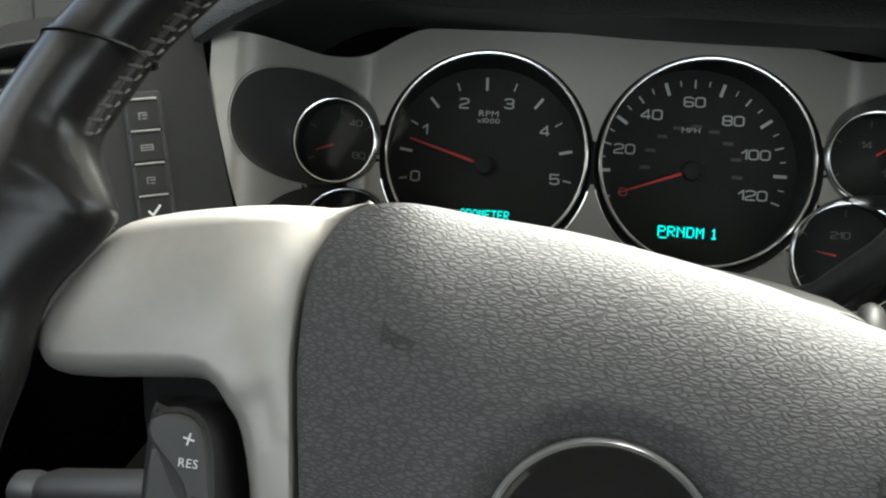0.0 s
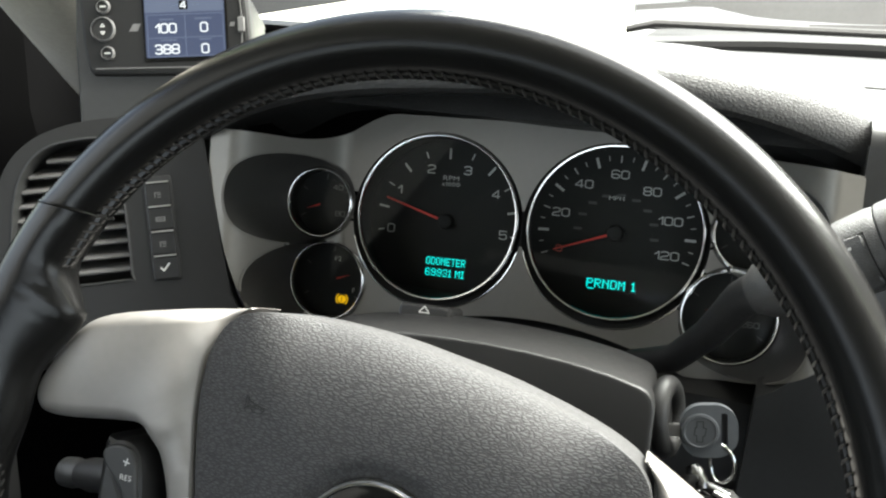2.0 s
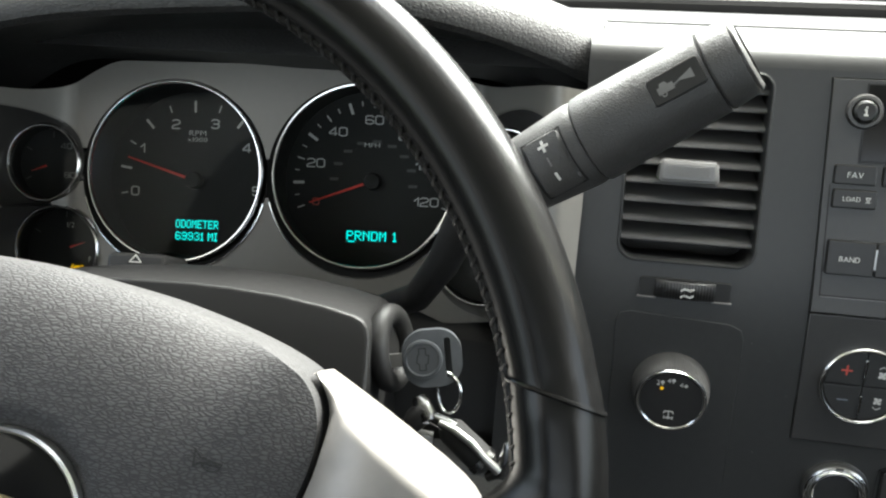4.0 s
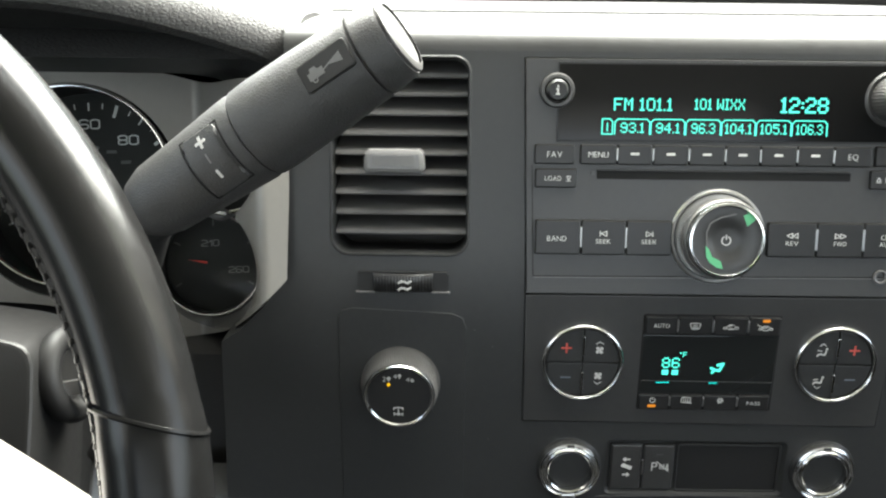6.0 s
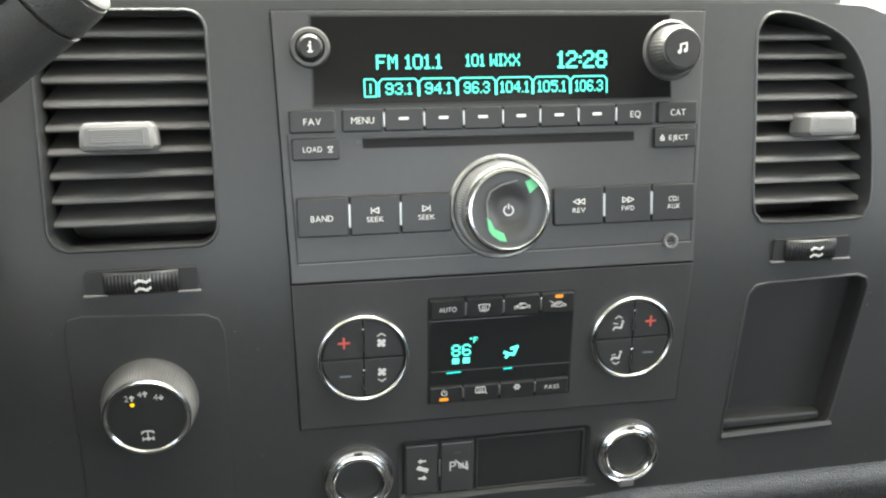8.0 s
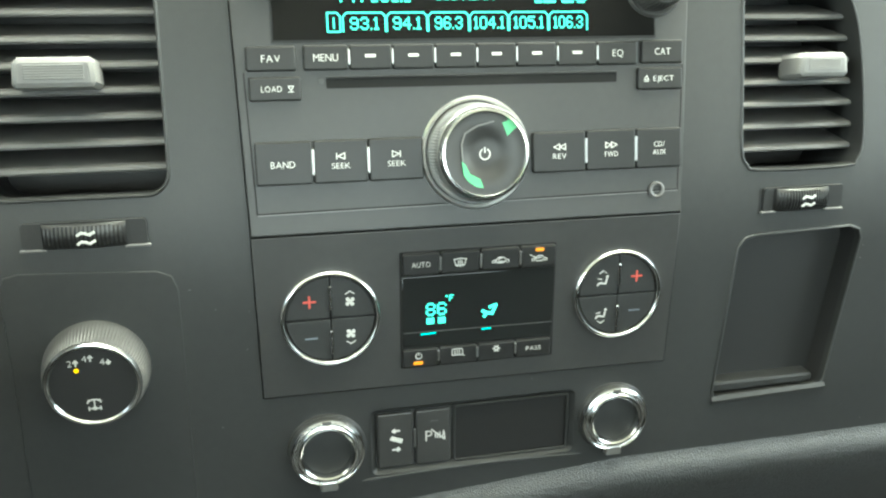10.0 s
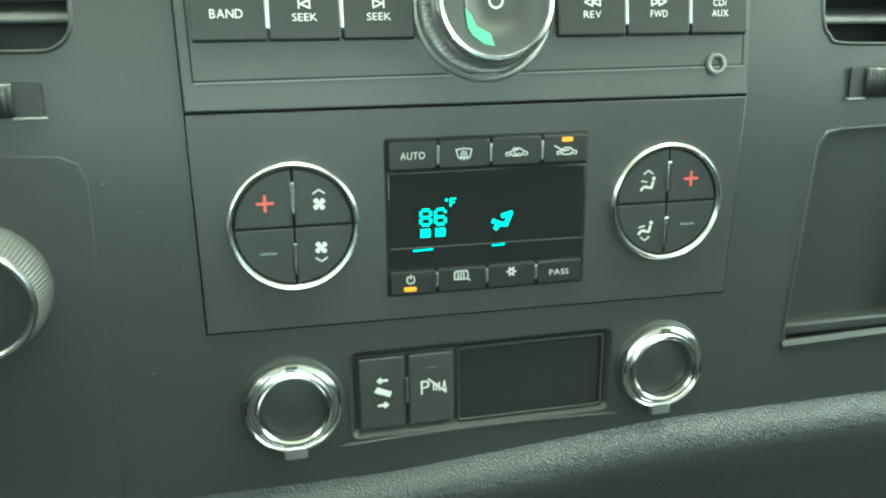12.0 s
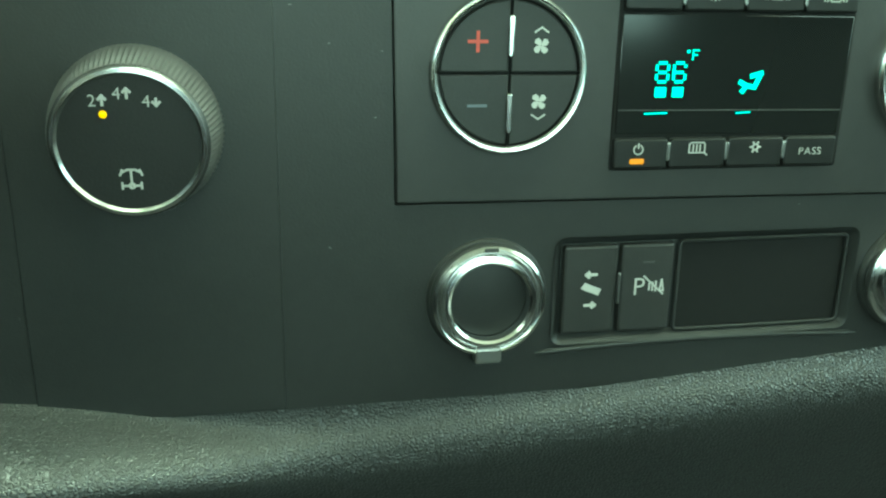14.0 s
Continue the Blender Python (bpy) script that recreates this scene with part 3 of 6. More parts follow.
def quad_loft(name, rows, material, label, category, kind="structure"):
    bm = bmesh.new()
    loft(bm, rows, closed=False)
    return solo(name, bm, material, Matrix.Identity(4), label, category, kind=kind, scale=1.0)


def slab(name, x0, x1, y0, y1, z0, z1, material, label, category, kind="structure"):
    bm = bmesh.new()
    prism(bm, [(x0, y0), (x1, y0), (x1, y1), (x0, y1)], z0, z1, 0)
    return solo(name, bm, material, Matrix.Identity(4), label, category, kind=kind, scale=1.0)


# carpet and trim are coloured near-black to stand in for the cab's shade
carpet = mat("shaded_cab_carpet", (0.004, 0.004, 0.0042), 0.95, bump=0.6, scale=500)
trim_dark = mat("shaded_door_trim", (0.004, 0.004, 0.0042), 0.9, bump=0.2, scale=800, cells=True, spec=0.0)
roofmat = mat("headliner_cloth", (0.36, 0.35, 0.32), 0.95, bump=0.3, scale=900)
grass = mat("lawn_grass", (0.11, 0.22, 0.035), 0.9, bump=0.8, scale=40, vary=0.35)
drive = mat("driveway_concrete", (0.42, 0.41, 0.39), 0.9, bump=0.4, scale=60)
siding = mat("pale_siding", (0.55, 0.56, 0.57), 0.6, bump=0.1, scale=40)
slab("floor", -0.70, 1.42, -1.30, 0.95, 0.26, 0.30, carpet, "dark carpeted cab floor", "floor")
slab("ceiling", -0.72, 1.44, -1.32, 0.30, 1.66, 1.70, roofmat, "pale cloth headliner", "ceiling")
# doors: trim below the window, frame round it
for name, x0, x1 in (("wall_left", -0.74, -0.66), ("wall_right", 1.38, 1.46)):
    bm = bmesh.new()
    for y0, y1, z0, z1 in ((-1.32, 0.95, 0.26, 1.02), (-1.32, -0.62, 1.02, 1.70), (0.42, 0.95, 1.02, 1.20), (-0.62, 0.42, 1.58, 1.70)):
        prism(bm, [(x0, y0), (x1, y0), (x1, y1), (x0, y1)], z0, z1, 0)
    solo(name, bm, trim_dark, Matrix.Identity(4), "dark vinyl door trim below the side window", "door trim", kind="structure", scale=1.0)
bm = bmesh.new()
for x0, x1, z0, z1 in ((-0.74, 1.46, 0.26, 1.15), (-0.74, -0.45, 1.15, 1.70), (1.15, 1.46, 1.15, 1.70), (-0.45, 1.15, 1.6, 1.70)):
    prism(bm, [(x0, -1.36), (x1, -1.36), (x1, -1.30), (x0, -1.30)], z0, z1, 0)
solo("wall_back", bm, trim_dark, Matrix.Identity(4), "dark cab back wall round the rear window", "wall", kind="structure", scale=1.0)
slab("wall_front", -0.74, 1.46, 0.95, 0.99, 0.26, 0.905, trim_dark, "black firewall under the windscreen", "wall")
# door panel beside the dash, its vinyl coloured near-black in place of shade
quad_loft("door_panel", [[(-0.62, y, z) for y in (-1.2, 0.1, 0.30, 0.60)] if z < 0.95 else [(-0.60, y, z) for y in (-1.2, 0.1, 0.30, 0.60)] for z in (0.32, 0.6, 0.9, 0.98, 1.02)], mat("shaded_door_vinyl", (0.0025, 0.0025, 0.0026), 0.95, bump=0.2, scale=600, cells=True, spec=0.0), "grained door panel coloured near-black in place of shade", "door panel")
# windscreen pillar
bm = bmesh.new()
tube(bm, [(-0.51, 0.70, 0.84), (-0.455, 0.58, 0.95), (-0.396, 0.455, 1.085), (-0.398, 0.33, 1.26), (-0.43, 0.14, 1.62)], [0.06, 0.056, 0.058, 0.064, 0.068], n=16, flat=0.7)
solo("pillar_trim", bm, M["head"], Matrix.Identity(4), "pale grey cloth-grained windscreen pillar trim", "pillar trim", kind="structure", scale=1.0)
bm = bmesh.new()
tube(bm, [(1.28, 0.86, 0.94), (1.20, 0.56, 1.20), (1.22, 0.18, 1.64)], [0.06, 0.055, 0.06], n=14, flat=0.7)
solo("pillar_trim", bm, M["head"], Matrix.Identity(4), "pale grey cloth-grained windscreen pillar trim", "pillar trim", kind="structure", scale=1.0)
# glass
glass = bpy.data.materials.new("window_glass")
glass.use_nodes = True
gt = glass.node_tree
gt.nodes.remove(gt.nodes["Principled BSDF"])
g1, g2, gm, fr = gt.nodes.new("ShaderNodeBsdfTransparent"), gt.nodes.new("ShaderNodeBsdfGlossy"), gt.nodes.new("ShaderNodeMixShader"), gt.nodes.new("ShaderNodeFresnel")
g1.inputs[0].default_value, g2.inputs["Roughness"].default_value = (0.93, 0.96, 0.95, 1), 0.02
gt.links.new(fr.outputs[0], gm.inputs[0])
gt.links.new(g1.outputs[0], gm.inputs[1])
gt.links.new(g2.outputs[0], gm.inputs[2])
gt.links.new(gm.outputs[0], gt.nodes["Material Output"].inputs[0])
bm = bmesh.new()
loft(bm, [[(x, 1.005 - 0.10 * abs((x - 0.36) / 1.1) ** 2, 0.918) for x in (-0.7, -0.35, 0, 0.36, 0.72, 1.07, 1.42)], [(x, 0.32 - 0.05 * abs((x - 0.36) / 1.1) ** 2, 1.66) for x in (-0.7, -0.35, 0, 0.36, 0.72, 1.07, 1.42)]], closed=False)
wind = solo("window_1", bm, glass, Matrix.Identity(4), "clear raked windscreen glass", "windscreen", kind="structure", scale=1.0)
wind.visible_shadow = False
# the truck's own bonnet, cowl and wiper
bm = bmesh.new()
rows = []
for y, z in ((1.12, 0.93), (1.14, 0.965), (1.2, 0.97), (1.5, 0.965), (1.9, 0.94), (2.15, 0.88), (2.2, 0.7)):
    rows.append([(x, y, z - 0.06 * abs((x - 0.36) / 0.95) ** 4) for x in (-0.6, -0.3, 0.0, 0.36, 0.72, 1.02, 1.32)])
loft(bm, rows, closed=False)
solo("bonnet", bm, mat("bonnet_paint", (0.62, 0.63, 0.64), 0.25, coat=0.6, vary=0.03), Matrix.Identity(4), "pale painted truck bonnet ahead of the windscreen", "bonnet", scale=1.0)
cowl = thing("cowl", Matrix.Identity(4), "grey louvred cowl panel below the windscreen", "cowl")
cowl_grey = mat("cowl_plastic", (0.10, 0.105, 0.11), 0.5, bump=0.2, scale=600)
bm = bmesh.new()
loft(bm, [[(-0.067, y, z), (0.3, y, z), (1.3, y, z)] for y, z in ((0.93, 0.915), (0.95, 0.925), (1.0, 0.935), (1.05, 0.945), (1.10, 0.952), (1.13, 0.94))], closed=False)
part("cowl_panel", bm, cowl_grey, cowl, scale=1.0)
for k, (y, z) in enumerate(((0.962, 0.9285), (0.985, 0.933), (1.03, 0.942), (1.055, 0.947))):
    part("louvre", block((-66 if k % 2 == 0 else 120), 1250, -3, 3, -1, 1.2, 1, 0.4), M["rubber"], cowl, at=pose(0, y, z, 10))
# added panel, coloured pale green-white to imitate the bright glare outdoors
bm = bmesh.new()
loft(bm, [[(x, y, z) for x in (-0.7, -0.3, -0.069)] for y, z in ((0.93, 0.912), (1.0, 0.93), (1.1, 0.948), (1.14, 0.94))], closed=False)
part("glare_panel", bm, mat("outdoor_glare_tone", (0.80, 0.83, 0.70), 0.4), cowl, "pale panel standing in for the glare outdoors", scale=1.0)
# green strip added on the dash edge for the lawn glimpsed through the glass
solo("lawn_glimpse", block(-102, -38, -6, 7, -1, 1.5, 4, 0.6), mat("lawn_glimpse_green", (0.10, 0.30, 0.01), 0.6), pose(0, 0.755, 0.9675, -4), "bright green strip standing in for lawn seen through the windscreen", "leaf")
bm = bmesh.new()
tube(bm, [(-0.06, 0.885, 0.945), (-0.03, 0.885, 0.953), (0.4, 0.89, 0.955), (0.9, 0.90, 0.952)], 0.004, n=8)
solo("wiper", bm, M["rubber"], Matrix.Identity(4), "black windscreen wiper arm lying flat", "wiper", scale=1.0)
# outdoors
bm = bmesh.new()
bmesh.ops.create_grid(bm, x_segments=2, y_segments=2, size=600)
solo("ground", bm, grass, pose(0, 0, -0.45), "bright green mown lawn", "lawn", kind="structure", scale=1.0)
slab("driveway", -3.0, 5.5, -12, 9.0, -0.449, -0.44, drive, "pale concrete driveway under the truck", "driveway")
house = thing("building", pose(6.2, 13.0, -0.45), "pale sided low building behind the lawn", "building")
for k in range(9):
    part("siding_board", block(-5000, 9000, 260 + 260 * k, 505 + 260 * k, -40, 0 if k % 3 else 12, 5, 4), siding, house, at=pose(0, 0, 0, 90))
part("base_course", block(-5000, 9000, -10, 250, -60, -15, 5, 4), drive, house, at=pose(0, 0, 0, 90))
part("door", block(1500, 4100, 0, 2150, -30, 30, 10, 6), mat("red_door_paint", (0.45, 0.05, 0.04), 0.4), house, "red painted door", at=pose(0, 0, 0, 90))
part("roof", prism(bmesh.new(), [(-5300, 2600), (9300, 2600), (9000, 3600), (-5000, 3600)], -4000, 400, 0), mat("roof_shingle", (0.45, 0.45, 0.44), 0.8), house, at=pose(0, 0, 0, 90))

# ---- vents ----


def air_vent(m, outline, rows, knob, label, depth=-7.0, fade=0.0):
    """An air vent in the frame m: a dark duct, one tilted slat a row (u0, u1, v), and a slider tab."""
    ob = thing("air_vent", m, label, "air vent", "dashboard air vents")
    bm = bmesh.new()
    loft(bm, [[(u, v, -0.5) for u, v in outline], [(u, v, -42) for u, v in outline]], cap1=True)
    part("duct", bm, M["black"], ob, "black duct behind the slats")
    bm = bmesh.new()
    ins, n = inset(outline, 1.1), len(outline)
    loft(bm, [[(u, v, 0.0) for u, v in inset(outline, -0.6)], [(u, v, 0.7) for u, v in inset(outline, 0.1)], [(u, v, 0.5) for u, v in inset(outline, 0.7)], [(u, v, -3) for u, v in ins], [(u, v, -14) for u, v in ins]])
    part("frame", bm, M["panel"], ob)
    for u0, u1, v in rows:
        bm = bmesh.new()
        prof = [(v + 8.6, depth - 24), (v + 7.2, depth - 19), (v + 4.0, depth - 9), (v + 2.4, depth - 4), (v + 1.6, depth - 1.5), (v + 0.8, depth - 0.3), (v - 0.3, depth), (v - 1.0, depth - 0.6), (v - 1.2, depth - 2.0), (v + 6.6, depth - 24)]
        loft(bm, [[(u, a, b) for a, b in prof] for u in (u0, u1)], cap0=True, cap1=True)
        part("slat", bm, M["slat"], ob)
    u0, u1, v0, v1 = knob
    tab = part("slider_tab", prism(bmesh.new(), [(u0 + 2, v1), (u1 - 2, v1), (u1, v1 - 2), (u1 + 0.6, v0 + 2), (u1 - 1, v0), (u0 + 1, v0), (u0 - 0.6, v0 + 2), (u0, v1 - 2)], depth - 2, 7, 2.2), M["grip"], ob, "grey ribbed slider tab")
    part("tab_face", prism(bmesh.new(), rrect(u0 + 2.6, u1 - 2.6, v0 + 2.2, v1 - 2.4, 1.2), 6, 7.1, 0), M["slat"], tab)
    for k in range(6):
        part("rib", block(u0 + 4, u1 - 4, v0 + 3.4 + k * (v1 - v0 - 6) / 6, v0 + 4.1 + k * (v1 - v0 - 6) / 6, 6.8, 7.35, 0.2, 0.2), M["grip"], tab)
    return ob


air_vent(RADIO, VENT_L, [(-188.5, -123.4, v) for v in (106.4, 97.4, 88.0, 78.1, 68.4, 58.7, 48.9, 38.9, 29.1)], (-173, -144.6, 59.5, 71), "dark slatted centre air vent with a grey slider tab")
air_vent(RADIO, VENT_R, [(123.5, 170 if v > 100 else 180 if v > 90 else 183 + (v < 84) * 2.5, v) for v in (103.4, 94.5, 84.8, 75.2, 65.4, 55.6, 45.7, 35.7, 25.7)], (147.5, 171.5, 57, 68), "dark slatted centre air vent with a rounded outer corner")
air_vent(LEFT, LV_VENT, [(-34 - (0 if v > 30 else 10 if v > 20 else 16), 11, v) for v in (36,)] + [(-46, 11.5, 26.8), (-51, 12, 17.8), (-54, 12, 8.6), (-56, 12, -0.4), (-57.5, 12, -9.6), (-59, 12, -18.8), (-60, 12, -28), (-60.5, 12, -37)], (-33, -8, -9, 3.5), "dark slatted outer air vent beside the door")


def thumb_wheel(m, u0, u1, v0, v1, s0, s1, label):
    """A knurled vent wheel lying in a slot."""
    ob = thing("vent_thumbwheel", m, label, "thumbwheel", "vent thumbwheels")
    part("slot", prism(bmesh.new(), rrect(s0, s1, v0 - 0.2, v1 + 0.4, 1.5), -1, 0.25, 0), M["black"], ob, "dark slot")
    bm = bmesh.new()
    rings = []
    vm, r = (v0 + v1) / 2, (v1 - v0) / 2
    for k in range(41):
        u = u0 + (u1 - u0) * k / 40
        bulge = 5.5 * math.sqrt(max(0, 1 - ((2 * k / 40 - 1) * 0.9) ** 2)) + (0.45 if k % 2 else 0)
        rings.append([(u, vm + r * math.cos(a), -1 + bulge * (0.55 + 0.45 * math.sin(a)) if math.sin(a) > -0.5 else -1) for a in [math.pi * i / 6 for i in range(7)]])
    loft(bm, rings, closed=False)
    wheel = part("wheel", bm, M["key"], ob)
    for dv in (-1.9, 1.5):
        symbol(wheel, [[(-3, -0.6), (-1.6, 0.4), (0, 0.1), (1.4, -0.5), (3.0, 0.5)]], (u0 + u1) / 2 + 1, vm + dv, 4.7, M["white"], 1.0)
    for a, b in ((s0 - 1, u0 + 1), (u1 - 1, s1 + 1)):
        part("slot_edge", block(a, b, v0 - 1.0, v0, -0.4, 1.0, 0.4, 0.4), M["slat"], ob)
    return ob


thumb_wheel(CLIMATE, -169.5, -139.5, 0.6, 10.2, -177, -132, "black knurled thumbwheel with white wave marks")
thumb_wheel(CLIMATE, 140.2, 167.2, -2.2, 8.2, 134.5, 175.4, "black knurled thumbwheel with white wave marks")

# ---- radio ----
radio = thing("car_radio", RADIO, "black car radio with a lit green display and chrome-ringed knob", "radio")
face = part("faceplate", prism(bmesh.new(), [(-96.3, 114.7), (96.3, 114.7), (93.4, 0.3), (-93.4, 0.3)], -10, 1.2, 0.6), M["radio"], radio)
for line in ([(-92, 64), (-90.2, 9.2), (91.2, 10.4), (93.2, 64)],):
    part("groove", strokes([line], 0.5, 1.2, 0.08), M["void"], radio)
part("ridge", strokes([[(-89.8, 8.6), (91.0, 9.8)]], 0.35, 1.2, 0.35), M["slat"], radio)
part("display_trim", prism(bmesh.new(), [(-80.8, 113.2), (79.4, 113.6), (80.6, 75.4), (-80.8, 75.2)], 0, 1.5, 0.2), M["key"], radio)
disp = part("display", prism(bmesh.new(), [(-80, 112.2), (78.6, 112.6), (79.8, 76.6), (-80, 76.2)], 0, 1.9, 0.15), M["gloss"], radio, "glossy black display window")
W_ = 2.0
pixel_text(disp, "FM 101.1", -39.6, 93.4, W_, 6.0, M["vfd"], 28)
pixel_text(disp, "101 WIXX", -3, 93.8, W_, 5.2, M["vfd"], 24)
pixel_text(disp, "12:28", 37.6, 93.7, W_, 7.4, M["vfd"], 22.5, 0.16)
tabs = (-59.2, -53.3, -36, -19.2, -2, 14.6, 31.8, 49)
for a, b in zip(tabs[1:], tabs[2:]):
    part("preset_tab", strokes([[(a + 0.5, 79.2), (a + 0.5, 84.9), (a + 2.0, 86.4), (b - 1.4, 86.4), (b, 85.0), (b, 79.2)]], 0.55, W_), M["vfd"], disp)
part("preset_tab", strokes([[(-58.9, 79.2), (-58.9, 86.4), (-55.2, 86.4), (-53.9, 85), (-53.9, 79.2), (-58.9, 79.2)], [(-56.4, 80.6), (-56.4, 84.4)]], 0.55, W_), M["vfd"], disp)
for s, a, b in zip(("93.1", "94.1", "96.3", "104.1", "105.1", "106.3"), tabs[1:], tabs[2:]):
    pixel_text(disp, s, (a + b) / 2 + 0.3, 82.3, W_, 4.9, M["vfd"], 12.8 if len(s) > 4 else 11.4)


def key(parent, u0, u1, v0, v1, words=(), bars=False, w0=0.0, w1=2.9, h=2.8, mat_="key", shift=0.0):
    """A rectangular push button with printed words."""
    k = part("button", block(u0 + 0.25, u1 - 0.25, v0 + 0.2, v1 - 0.2, w0, w1 + 0.3, 1.1, 0.7), M[mat_], parent)
    n = len(words)
    for i, s in enumerate(words):
        text(k, s, (u0 + u1) / 2 + shift, (v0 + v1) / 2 + (n - 1) * 1.75 - 3.5 * i, w1 + 0.32, h, M["white"], len(s) * h * 0.86)
    return k


def divider(parent, u, v, h=8.0, w=2.9, wide=1.15):
    return part("chrome_divider", block(u - wide / 2, u + wide / 2, v - h / 2, v + h / 2, 0, w + 0.7, 0.6, 0.5), M["divider"], parent, "slim chrome divider")


key(radio, -91.3, -71.6, 64.3, 74.2, ("FAV",))
key(radio, 73, 92.7, 64.6, 74.8, ("CAT",))
load = key(radio, -90.7, -70.2, 52.9, 62.5, ("LOAD",), h=2.3, shift=-1.4)
symbol(load, [[(-1.0, 0.9), (1.0, 0.9), (0, -0.8), (-1.0, 0.9)], [(-1.0, -1.3), (1.0, -1.3)]], -74.4, 57.8, 3.22, M["white"], 0.35)
eject = key(radio, 71.4, 92.5, 53.6, 63.3, ("EJECT",), h=2.2, shift=1.4)
symbol(eject, [[(-1.0, -0.5), (1.0, -0.5), (0, 1.2), (-1.0, -0.5)], [(-1.0, -1.2), (1.0, -1.2)]], 75.4, 58.5, 3.22, M["white"], 0.35)
seps = (-69.3, -51.4, -34.1, -16.8, 0.7, 17.6, 35.3, 53.0, 71.6)
for k, (a, b) in enumerate(zip(seps, seps[1:])):
    kk = key(radio, a, b, 64.3, 74.4, ("MENU",) if k == 0 else ("EQ",) if k == 7 else ())
    if 0 < k < 7:
        part("mark", block((a + b) / 2 - 2.1, (a + b) / 2 + 2.1, 69.2, 70.4, 3.1, 3.3, 0.2, 0.05), M["white"], kk)
for u in seps[1:-1]:
    divider(radio, u, 69.5, 6.4)
part("disc_slot", prism(bmesh.new(), rrect(-60.5, 62.5, 57.5, 61.4, 0.6), -2, 1.35, 0), M["void"], radio, "narrow black disc slot")
part("slot_lip", block(-60.5, 62.5, 61.4, 62.2, 0, 2.0, 0.3, 0.3), M["radio"], radio)
part("indicator", block(-63.6, -61.4, 59.4, 61.2, 0, 1.6, 0.4, 0.1), M["dim"], radio)
for a, b, words in ((-90, -67.5, ("BAND",)), (-67.5, -45.5, ("", "SEEK")), (-45.5, -22.7, ("", "SEEK")), (23.6, 47.5, ("", "REV")), (47.5, 70.4, ("", "FWD")), (70.4, 92, ("CD/", "AUX"))):
    kk = key(radio, a, b, 20.2, 37.6, (), w1=3.4)
    c = (a + b) / 2
    if len(words) == 1:
        text(kk, words[0], c - 0.5, 28.4, 3.72, 2.6, M["white"], 9.4)
    else:
        text(kk, words[1], c, 27.2, 3.72, 2.2, M["white"], 7.4 if len(words[1]) > 3 else 6)
        if words[0]:
            text(kk, words[0], c, 30.6, 3.72, 2.2, M["white"], 5)
        elif words[1] == "SEEK":
            s = -1 if a < -60 else 1
            symbol(kk, [[(-1.6 * s, -1.2), (-1.6 * s, 1.2), (1.1 * s, 0), (-1.6 * s, -1.2)], [(1.6 * s, -1.2), (1.6 * s, 1.2)]], c, 31, 3.72, M["white"], 0.4)
        else:
            s = -1 if words[1] == "REV" else 1
            symbol(kk, [[(-2.6 * s, -1.2), (-2.6 * s, 1.2), (-0.1 * s, 0), (-2.6 * s, -1.2)], [(0, -1.2), (0, 1.2), (2.6 * s, 0), (0, -1.2)]], c, 31, 3.72, M["white"], 0.4)
for u in (-67.5, -45.5, 47.5, 70.4):
    divider(radio, u, 29, 10.8, 3.2, 1.35)
vol = part("volume_knob", lathe(bmesh.new(), [(23.4, -2), (23.4, 1.4), (22.6, 2.4), (21.6, 2.0), (21.2, 1.2), (20.8, 1.2), (20.4, 4, 1), (20.0, 10, 1), (19.2, 13.5, 1), (18.6, 14)], n=200, depth=0.4), M["satin"], radio, "knurled volume knob", at(-0.4, 30))
part("knob_ring", lathe(bmesh.new(), [(18.8, 13.2), (18.6, 15.6), (17.7, 17.2), (16.8, 17.4), (16.2, 16.6), (16.1, 15.8)], n=64), M["chrome"], vol, "bright chrome ring")
kf = part("knob_face", lathe(bmesh.new(), [(16.4, 14), (16.3, 16.2), (14, 16.4), (9, 15.9), (7.5, 15.0), (4, 14.6), (0.2, 14.6)], n=64), M["radio"], vol)
part("power_symbol", strokes([[(x * 2.1, y * 2.1) for x, y in l] for l in POWER], 0.55), M["white"], kf, at=at(0, -0.2, 15.3))
part("wear_line", strokes([[(3.6, 12.6), (-3.2, 11.0), (-8.2, 8.2), (-9.8, 3.8), (-9.4, -2.8)]], 0.6, 16.35, 0.1), M["grip"], kf, "worn pale scratch")
part("wear_patch", prism(bmesh.new(), [(-9.9, -2.6), (-8.3, -4.2), (-6.6, -7.8), (-2.4, -10.0), (-1.2, -13.6), (-4.2, -13.0), (-7.6, -10.6), (-9.2, -8.2)], 15.9, 16.5, 0), M["green"], kf, "worn green patch")
part("wear_patch", prism(bmesh.new(), [(7.2, 12.0), (10.6, 13.2), (13.2, 10.2), (9.2, 6.8)], 15.9, 16.5, 0), M["green"], kf, "worn green patch")
tone = part("tone_knob", lathe(bmesh.new(), [(13.4, 0), (13.4, 2.2), (12.4, 3.2), (11.4, 2.6), (10.9, 2.4), (10.7, 5, 1), (10.2, 11, 1), (8.9, 13.4), (8.6, 13.6), (8.3, 13.2), (0.2, 13.4)], n=80, depth=0.5), M["skirt"], radio, "small knurled tone knob", at(79.4, 97.2))
tf = part("knob_face", lathe(bmesh.new(), [(8.2, 12), (8.0, 13.9), (0.2, 14.1)], n=40), M["key"], tone)
symbol(tf, [[(-1.2, -1.4), (-1.2, 1.6), (1.6, 2.2), (1.6, -0.8)], arc(-1.8, -1.5, 0.5, 0, 360, 8), arc(1.0, -0.9, 0.5, 0, 360, 8)], 0, 0, 14.1, M["white"], 0.7)
